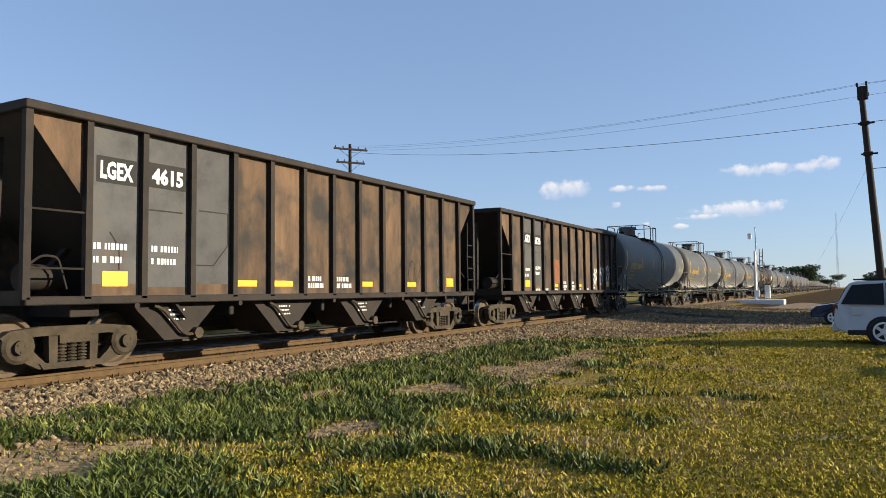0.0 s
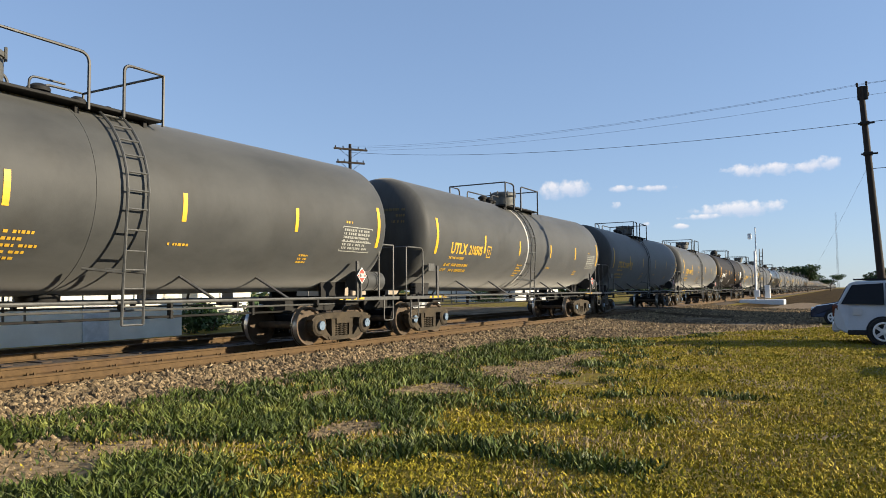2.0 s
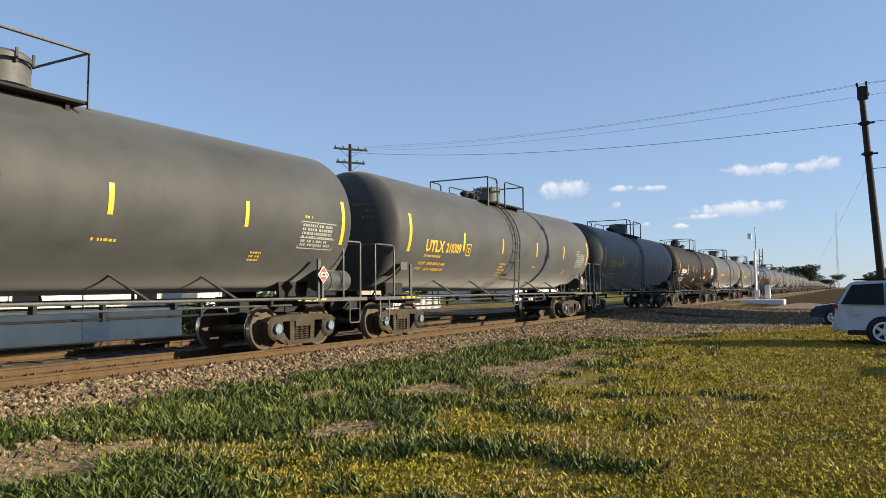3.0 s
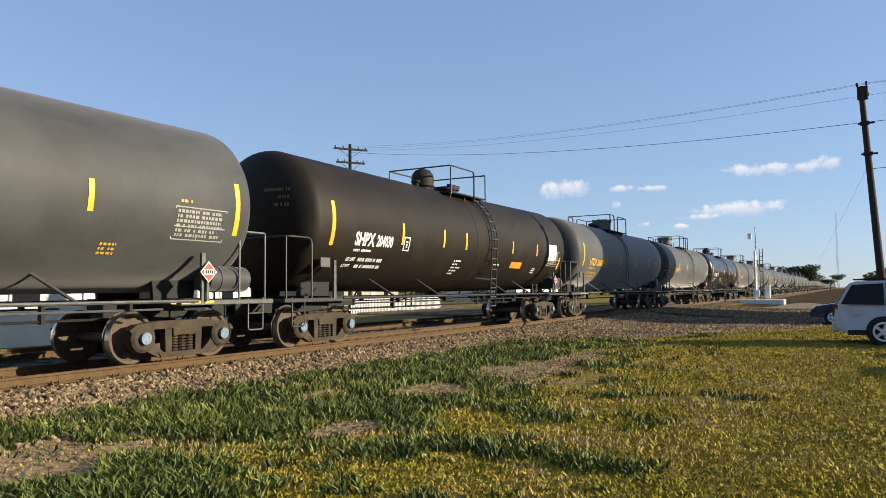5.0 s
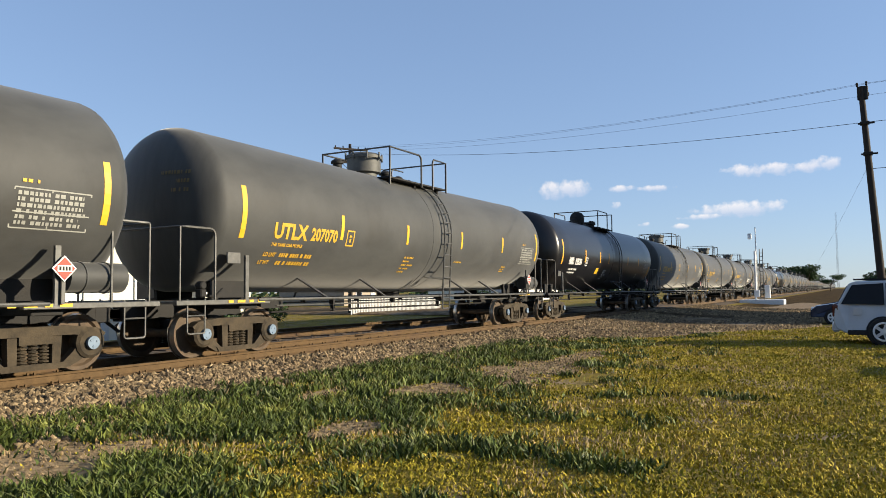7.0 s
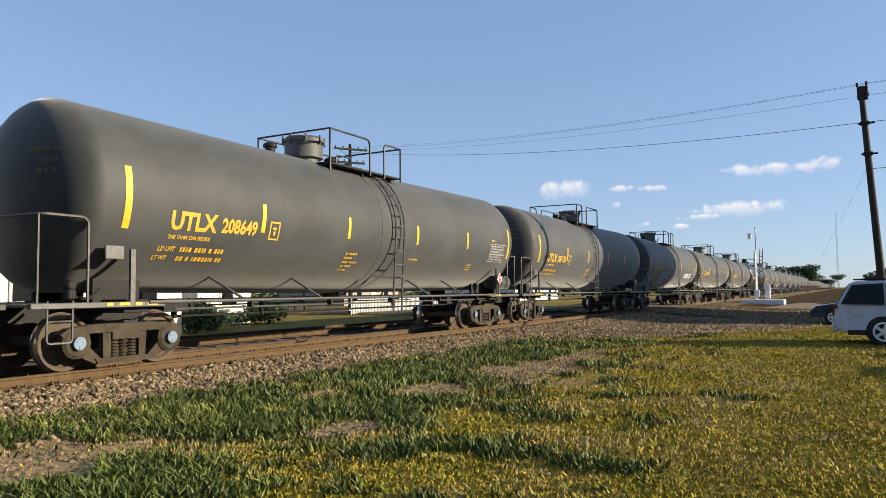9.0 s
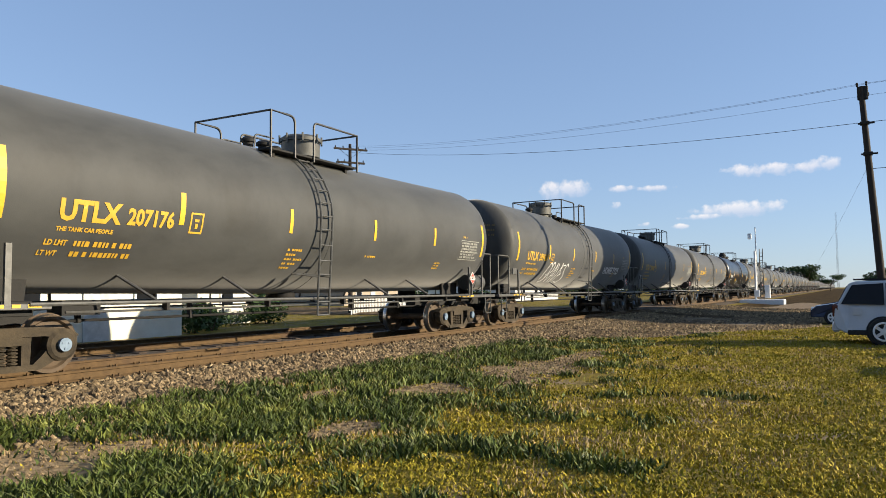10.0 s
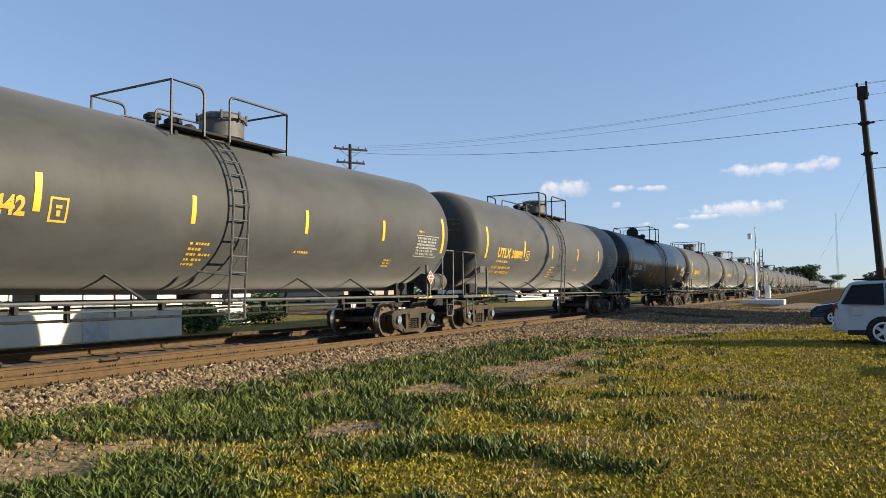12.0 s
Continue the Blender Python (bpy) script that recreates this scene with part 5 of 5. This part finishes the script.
for i, (x, y, r, h) in enumerate(((21.6, 23.6, 0.9, 1.3), (23.2, 24.4, 0.9, 1.5), (25.2, 26.6, 1.3, 0.85), (27.4, 27.4, 1.3, 0.8), (29.4, 27.6, 1.2, 0.85), (33.5, 33.0, 1.6, 1.9), (36.5, 34.5, 1.5, 1.7), (29.5, 27.0, 1.2, 1.6), (66, 40, 1.6, 1.8), (90, 44, 2.0, 2.2), (86, 40, 1.8, 1.6))):
    bush(x, y, r, h, 40 + i)
tree(38, 46, 7, 2.6, 1, "leafy green yard tree")
tree(60, 58, 8, 3.0, 2, "leafy green yard tree")
tree(262, 10.5, 9.6, 6.5, 3, "broad dark green tree far down the line", 3200)
tree(270, 17, 8.5, 5.0, 4, "broad dark green tree far down the line")
tree(325, 4.8, 6.6, 5.0, 5, "low dark green tree far down the line")
tree(62, -2.6, 3.0, 1.9, 6, "small dark green tree behind the parked cars")


def far_woods():
    rnd = random.Random(9)
    verts, faces = [], []
    for i in range(150):
        x, y = rnd.uniform(150, 1100), rnd.uniform(95, 160)
        leaf_cloud(verts, faces, (x, y, 3), (8, 5, rnd.uniform(3, 5)), 60, rnd, 1.3)
    tagged(raw("far_woods", verts, faces, LEAF), "dark green line of woods at the horizon", "woods", kind="stuff")


far_woods()


# ---------------------------------------------------------------- poles and wires
def insulator(bm, p):
    lathe(bm, [(0.02, 0), (0.05, 0.05), (0.035, 0.08), (0.05, 0.1), (0.03, 0.16)], "z", 8, p)


def old_pole():
    p = thing("telegraph_pole", "dark wooden pole with two crossarms behind the train", "utility pole", at=pose(43.6, 31.8, 0.05))
    bm = bmesh.new()
    tube(bm, (0, 0, -0.2), (0, 0, 12.6), 0.17, 12, 0.11)
    part("pole", bm, POLE_WOOD, p)
    for z, w in ((12.2, 2.6), (11.2, 2.2)):
        bm = bmesh.new()
        box(bm, (0, -0.15, z), (w, 0.11, 0.14), pose(0, 0, 0, 0, 0, 0))
        arm = part("crossarm", bm, POLE_WOOD, p, bevel=0.01)
        arm.matrix_basis = pose(0, 0, 0, 0, 0, -35)
        bm = bmesh.new()
        for k in range(5):
            insulator(bm, (-w / 2 + 0.12 + k * (w - 0.24) / 4, -0.15, z + 0.06))
        ins = part("insulator", bm, DARK_STEEL, arm)
        bm = bmesh.new()
        for s in (-1, 1):
            tube(bm, (s * w * 0.33, -0.15, z - 0.05), (0, -0.13, z - 0.65), 0.018, 5)
        part("brace", bm, DARK_STEEL, arm)


old_pole()
RIGHT_POLE = Vector((30.98, -1.30, 0.0))
RIGHT_TOP = Vector((31.05, -0.80, 9.15))


def right_pole():
    p = thing("utility_pole", "tall dark leaning wooden utility pole", "utility pole")
    bm = bmesh.new()
    tube(bm, RIGHT_POLE - Vector((0, 0, 0.2)), RIGHT_TOP, 0.15, 14, 0.10)
    part("pole", bm, POLE_WOOD, p, smooth=True)
    bm = bmesh.new()
    box(bm, RIGHT_TOP + Vector((0, -0.05, -0.25)), (0.16, 0.36, 0.5))
    part("pole_cap", bm, DARK_STEEL, p, bevel=0.02)
    for dy, dz in ((0.12, 0.0), (-0.18, 0.02), (-0.22, -0.4)):
        bm = bmesh.new()
        insulator(bm, RIGHT_TOP + Vector((0, dy, dz)))
        part("insulator", bm, DARK_STEEL, p)
    for z in (7.75, 6.6):
        bm = bmesh.new()
        q = RIGHT_POLE.lerp(RIGHT_TOP, z / 9.15)
        tube(bm, q + Vector((0, -0.32, 0)), q + Vector((0, 0.22, 0)), 0.035, 8)
        box(bm, q, (0.34, 0.3, 0.1))
        part("bracket", bm, DARK_STEEL, p)


right_pole()


def wire(name, a, b, sag, r=0.012, label="thin dark overhead wire"):
    a, b = Vector(a), Vector(b)
    bm = bmesh.new()
    n = 24
    pts = []
    for i in range(n + 1):
        t = i / n
        q = a.lerp(b, t)
        q.z -= sag * 4 * t * (1 - t)
        pts.append(q)
    pipe(bm, pts, r, 5)
    tagged(new(name, finish(name, bm, BLACK_PIPE)), label, "wire")


OLD_TOP = Vector((43.6, 31.8, 12.4))
for k, (dz, dy) in enumerate(((0.1, 0.12), (0.08, -0.18), (-0.35, -0.2))):
    wire("overhead_wire", RIGHT_TOP + Vector((0, dy, dz)), OLD_TOP + Vector((-0.8 + 0.6 * k, -0.6 + 0.4 * k, -0.1)), 0.55, 0.005)
    wire("overhead_wire", RIGHT_TOP + Vector((0, dy, dz)), Vector((22, -34, 9.3 + dz)), 0.4, 0.005)
wire("overhead_cable", RIGHT_TOP + Vector((0, 0, -1.36)), OLD_TOP + Vector((0, 0, -0.35)), 0.6, 0.010, "thick dark overhead cable")
wire("overhead_cable", RIGHT_TOP + Vector((0, 0, -1.36)), Vector((22, -34, 7.9)), 0.4, 0.010, "thick dark overhead cable")
wire("overhead_cable", RIGHT_POLE.lerp(RIGHT_TOP, 0.66), Vector((22, -34, 6.3)), 0.4, 0.012, "thin dark overhead cable")
wire("guy_wire", RIGHT_POLE.lerp(RIGHT_TOP, 0.68), Vector((120.0, 6.0, 1.2)), 0.5, 0.004, "thin steel guy wire of the pole")


def mast():
    t = thing("radio_mast", "thin lattice radio mast on the horizon", "mast", at=pose(400, 2.6, 0))
    for a in range(3):
        bm = bmesh.new()
        c, s = 0.5 * math.cos(a * 2.094), 0.5 * math.sin(a * 2.094)
        tube(bm, (c, s, 0), (c * 0.6, s * 0.6, 38), 0.05, 5, 0.03)
        part("mast_leg", bm, PIPE, t)
    bm = bmesh.new()
    for k in range(30):
        a = k * 2.094
        tube(bm, (0.45 * math.cos(a), 0.45 * math.sin(a), k * 1.25), (0.45 * math.cos(a + 2.094), 0.45 * math.sin(a + 2.094), k * 1.25 + 1.25), 0.02, 4)
    part("mast_lacing", bm, PIPE, t)


mast()


# ---------------------------------------------------------------- crossing signal
def crossing_signal():
    g = thing("crossing_signal", "white crossing signal mast with raised gate arm", "crossing signal", at=pose(81, 8, 0.1))
    bm = bmesh.new()
    tube(bm, (0, 0, 0), (0, 0, 5.4), 0.10, 12)
    part("mast", bm, WHITE_PAINT, g, smooth=True)
    for k in range(9):
        bm = bmesh.new()
        box(bm, (0.22, -0.1, 1.1 + 0.75 * k + 0.375), (0.06, 0.20 - 0.012 * k, 0.74))
        part("gate_arm_band", bm, WHITE_PAINT, g)
    bm = bmesh.new()
    box(bm, (0.1, -0.1, 1.0), (0.5, 0.5, 0.7))
    part("gate_motor", bm, WHITE_PAINT, g, bevel=0.03)
    bm = bmesh.new()
    box(bm, (-0.1, 0.42, 6.9), (0.25, 0.35, 0.6))
    part("signal_head", bm, WHITE_PAINT, g, bevel=0.03)
    bm = bmesh.new()
    for y in (-0.75, -0.45):
        pipe(bm, [(0, y, 0.2), (0, y, 5.6)], 0.04, 6)
    for k in range(13):
        pipe(bm, [(0, -0.75, 0.6 + 0.38 * k), (0, -0.45, 0.6 + 0.38 * k)], 0.025, 5)
    part("service_ladder", bm, PIPE, g)
    bm = bmesh.new()
    box(bm, (0, -1.1, 1.2), (0.5, 0.5, 1.3))
    part("relay_box", bm, WHITE_PAINT, g, bevel=0.03)
    b = thing("concrete_island", "pale concrete traffic island under the signal", "traffic island", at=pose(81, 7.4, 0))
    bm = bmesh.new()
    box(bm, (0, 0.0, 0.22), (2.4, 4.2, 0.54))
    part("kerb", bm, WHITE_PAINT, b, bevel=0.06)


crossing_signal()


# ---------------------------------------------------------------- parked cars
def ring(bm, r, w, at, seg=24):
    lathe(bm, [(r * 0.66, -w / 2), (r * 0.95, -w / 2), (r, -w * 0.3), (r, w * 0.3), (r * 0.95, w / 2), (r * 0.66, w / 2)], "y", seg, at)


def vehicle(name, label, at, paint, length, height, width, profile, glass, wheels, wheel_r):
    """A car along +x, its rear at x = 0: body and cabin shaped from a side profile and drawn in towards the roof."""
    v = thing(name, label, "car", at=at)
    bm = bmesh.new()
    half = width / 2

    def inset(z):
        return half - max(0.0, z - height * 0.52) * 0.28 - max(0.0, 0.35 - z) * 0.2

    prism(bm, profile, -1, 1)
    bmesh.ops.triangulate(bm, faces=[f for f in bm.faces if len(f.verts) > 4])
    for q in bm.verts:
        q.co.y *= inset(q.co.z)
    part("body", bm, paint, v, smooth=False, bevel=0.03)
    for s in (-1, 1):
        for pts in glass:
            b2 = bmesh.new()
            prism(b2, pts, -1, 1)
            for q in b2.verts:
                q.co.y = s * (inset(q.co.z) + (0.004 if q.co.y > 0 else -0.03))
            part("side_window", b2, CAR_GLASS, v)
        for x in wheels:
            b2 = bmesh.new()
            lathe(b2, [(wheel_r + 0.05, s * (half - 0.24)), (wheel_r + 0.05, s * (half + 0.006))], "y", 24, (x, 0, wheel_r))
            part("wheel_arch", b2, RUBBER, v)
            b2 = bmesh.new()
            ring(b2, wheel_r, 0.24, (0, 0, 0))
            w = part("wheel", b2, RUBBER, v, "black tyre on a silver alloy rim", smooth=True)
            w.matrix_basis = pose(x, s * (half - 0.035), wheel_r)
            b2 = bmesh.new()
            ringpts = [(wheel_r * 0.64 * math.cos(2 * math.pi * j / 24), s * 0.135, wheel_r * 0.64 * math.sin(2 * math.pi * j / 24)) for j in range(25)]
            pipe(b2, ringpts, 0.03, 6)
            lathe(b2, [(0.07, s * 0.10), (0.07, s * 0.165), (0.03, s * 0.17)], "y", 12)
            for k in range(5):
                a = 2 * math.pi * k / 5
                for o in (-0.12, 0.12):
                    box(b2, (0.33 * wheel_r * math.cos(a + o), s * 0.14, 0.33 * wheel_r * math.sin(a + o)), (wheel_r * 0.6, 0.035, 0.055), pose(0, 0, 0, 0, -math.degrees(a), 0))
            part("rim", b2, ALLOY, w)
    return v


def parked_cars():
    at = pose(25.35, 0.32, 0, 0, 0, -90)
    prof = [(0.08, 0.45), (0.0, 0.62), (0.02, 1.05), (0.10, 1.15), (0.42, 1.78), (0.62, 1.85), (2.6, 1.87), (2.95, 1.80), (3.55, 1.22), (4.6, 1.08), (4.82, 0.95), (4.88, 0.5), (4.7, 0.32), (0.35, 0.32)]
    glass = [[(0.20, 1.18), (0.50, 1.74), (1.30, 1.78), (1.30, 1.16)], [(1.35, 1.16), (1.35, 1.78), (2.15, 1.79), (2.15, 1.15)], [(2.20, 1.15), (2.20, 1.79), (2.70, 1.77), (3.3, 1.20)]]
    v = vehicle("silver_suv", "silver sport utility vehicle parked on the grass", at, SILVER_PAINT, 4.88, 1.87, 1.95, prof, glass, (1.25, 3.95), 0.39)
    for s in (-1, 1):
        bm = bmesh.new()
        box(bm, (0.05, s * 0.86, 0.98), (0.16, 0.16, 0.34))
        part("tail_lamp", bm, LAMP_RED, v, bevel=0.02)
        bm = bmesh.new()
        box(bm, (1.5, s * 0.62, 1.90), (1.9, 0.04, 0.04))
        part("roof_rail", bm, DARK_STEEL, v)
        bm = bmesh.new()
        box(bm, (1.5, s * 0.975, 1.05), (0.2, 0.03, 0.04))
        part("door_handle", bm, DARK_STEEL, v)
        bm = bmesh.new()
        box(bm, (0.62, s * 0.98, 0.98), (0.22, 0.012, 0.22))
        part("fuel_flap", bm, SILVER_PAINT, v, bevel=0.004)
    for sd in (-1, 1):
        bm = bmesh.new()
        box(bm, (2.45, sd * 0.95, 0.36), (4.2, 0.08, 0.14))
        part("sill_trim", bm, RUBBER, v, bevel=0.02)
    bm = bmesh.new()
    box(bm, (0.06, 0, 0.50), (0.22, 1.9, 0.26))
    part("rear_bumper", bm, SILVER_PAINT, v, bevel=0.05)
    bm = bmesh.new()
    m = pose(0, 0, 0, 0, 27, 0)
    box(bm, (0.255, 0, 1.48), (0.02, 1.35, 0.52), m)
    part("rear_window", bm, CAR_GLASS, v, bevel=0.005)
    at = pose(38.6, -3.0, 0, 0, 0, 92)
    prof = [(0.0, 0.4), (0.02, 0.85), (0.5, 0.98), (1.0, 1.38), (1.5, 1.45), (2.4, 1.44), (3.2, 0.98), (4.2, 0.82), (4.45, 0.62), (4.45, 0.32), (0.1, 0.28)]
    glass = [[(0.85, 0.98), (1.15, 1.34), (1.65, 1.38), (1.65, 0.96)], [(1.75, 0.96), (1.75, 1.38), (2.35, 1.37), (2.95, 0.96)]]
    v = vehicle("blue_sedan", "dark blue sedan parked beyond the silver vehicle", at, BLUE_PAINT, 4.45, 1.45, 1.78, prof, glass, (0.85, 3.55), 0.31)
    for s in (-1, 1):
        bm = bmesh.new()
        box(bm, (4.36, s * 0.66, 0.68), (0.14, 0.36, 0.14))
        part("headlight", bm, WHITE_PAINT, v, bevel=0.03)
    # unseen copies out of view, added for the shadow streaks on the lawn
    for x, y in ((22.3, -3.7), (18.4, -3.3), (15.7, -3.7)):
        copy_thing(v, pose(x, y, 0, 0, 0, -92))


parked_cars()


def shading_block():
    """Unseen plain building beside the road, added to shade the crossing and the train."""
    b = thing("tall_building", "plain tan building out of view, added for the shadow over the crossing", "building", kind="structure")
    bm = bmesh.new()
    box(bm, (51.4, -11.8, 6.4), (16.4, 1.6, 12.8))
    part("wall", bm, BRICK_WALL, b)
    bm = bmesh.new()
    box(bm, (51.4, -11.8, 12.9), (16.6, 1.8, 0.25))
    part("roof", bm, ROOF_METAL, b)


shading_block()


# ---------------------------------------------------------------- clouds
def cloud_material():
    m = bpy.data.materials.new("cloud_vapour")
    m.use_nodes = True
    n, l = m.node_tree.nodes, m.node_tree.links
    for x in list(n):
        n.remove(x)
    out = n.new("ShaderNodeOutputMaterial")
    tc = n.new("ShaderNodeTexCoord")
    info = n.new("ShaderNodeObjectInfo")
    add = n.new("ShaderNodeVectorMath")
    l.new(tc.outputs["Object"], add.inputs[0])
    l.new(info.outputs["Location"], add.inputs[1])
    nz = n.new("ShaderNodeTexNoise")
    nz.inputs["Scale"].default_value, nz.inputs["Detail"].default_value = 0.022, 9
    l.new(add.outputs[0], nz.inputs["Vector"])
    uv = n.new("ShaderNodeVectorMath")
    uv.operation = "MULTIPLY_ADD"
    uv.inputs[1].default_value, uv.inputs[2].default_value = (2, 2, 2), (-1, -1, -1)
    l.new(tc.outputs["Generated"], uv.inputs[0])
    sep = n.new("ShaderNodeSeparateXYZ")
    l.new(uv.outputs[0], sep.inputs[0])

    def op(kind, a, b):
        q = n.new("ShaderNodeMath")
        q.operation = kind
        for i, v in enumerate((a, b)):
            if isinstance(v, (int, float)):
                q.inputs[i].default_value = v
            else:
                l.new(v, q.inputs[i])
        return q.outputs[0]

    r2 = op("ADD", op("MULTIPLY", sep.outputs[1], sep.outputs[1]), op("MULTIPLY", sep.outputs[2], sep.outputs[2]))
    body = op("SUBTRACT", op("MULTIPLY", nz.outputs["Fac"], 2.5), op("ADD", r2, 0.62))
    mr = n.new("ShaderNodeMapRange")
    mr.inputs["From Min"].default_value, mr.inputs["From Max"].default_value = 0.0, 0.6
    mr.inputs["To Max"].default_value = 0.62
    l.new(body, mr.inputs["Value"])
    # cream top and grey base: sunlight put into the cloud's own glow
    shade = n.new("ShaderNodeMapRange")
    shade.inputs["From Min"].default_value, shade.inputs["From Max"].default_value = -0.5, 0.5
    l.new(sep.outputs[2], shade.inputs["Value"])
    ramp = n.new("ShaderNodeMixRGB")
    ramp.inputs["Color1"].default_value, ramp.inputs["Color2"].default_value = (0.33, 0.37, 0.46, 1), (0.66, 0.60, 0.56, 1)
    l.new(shade.outputs[0], ramp.inputs["Fac"])
    em = n.new("ShaderNodeEmission")
    l.new(ramp.outputs[0], em.inputs["Color"])
    tr = n.new("ShaderNodeBsdfTransparent")
    mx = n.new("ShaderNodeMixShader")
    l.new(mr.outputs[0], mx.inputs["Fac"])
    l.new(tr.outputs[0], mx.inputs[1])
    l.new(em.outputs[0], mx.inputs[2])
    l.new(mx.outputs[0], out.inputs["Surface"])
    return m


CLOUD = cloud_material()
for y, z, w, h in ((1000, 413, 330, 95), (770, 405, 130, 40), (640, 402, 190, 34), (800, 340, 70, 45), (240, 450, 420, 70), (60, 458, 190, 75), (350, 305, 400, 78), (560, 245, 90, 30), (690, 258, 70, 28), (480, 280, 200, 30)):
    c = raw("cloud", [(0, -w / 2, -h / 2), (0, w / 2, -h / 2), (0, w / 2, h / 2), (0, -w / 2, h / 2)], [(0, 1, 2, 3)], CLOUD)
    c.matrix_basis = pose(math.sqrt(3000 ** 2 - y * y), y, z)
    c.visible_shadow = False
    tagged(c, "small flat-bottomed fair-weather cloud", "cloud", "clouds", "structure")


# ---------------------------------------------------------------- what moves
def motions():
    times = [0.5 * i for i in range(25)]
    lag = {0.5: 0.4, 1.5: 0.22, 2.0: 0.35, 2.5: 0.08, 3.0: 0.33, 3.5: 0.15, 5.0: -0.1, 5.5: 0.2, 6.0: -0.18, 6.5: 0.12, 9.0: 0.3, 10.0: -0.28, 11.0: -0.08, 11.5: 0.4}     # small unevenness of its run
    turn = math.degrees(SPEED / WHEEL_R)
    spins = [i / 30 for i in range(361)]
    for car, x, wheels in cars:
        walk(car, [(t, pose(x - SPEED * t + lag.get(t, 0.0), TRACK_Y, RAIL_Z)) for t in times])
        for w in wheels:
            p = w.matrix_basis.translation.copy()
            walk(w, [(t, pose(p.x, p.y, p.z, 0, -turn * t, 0)) for t in spins])


motions()
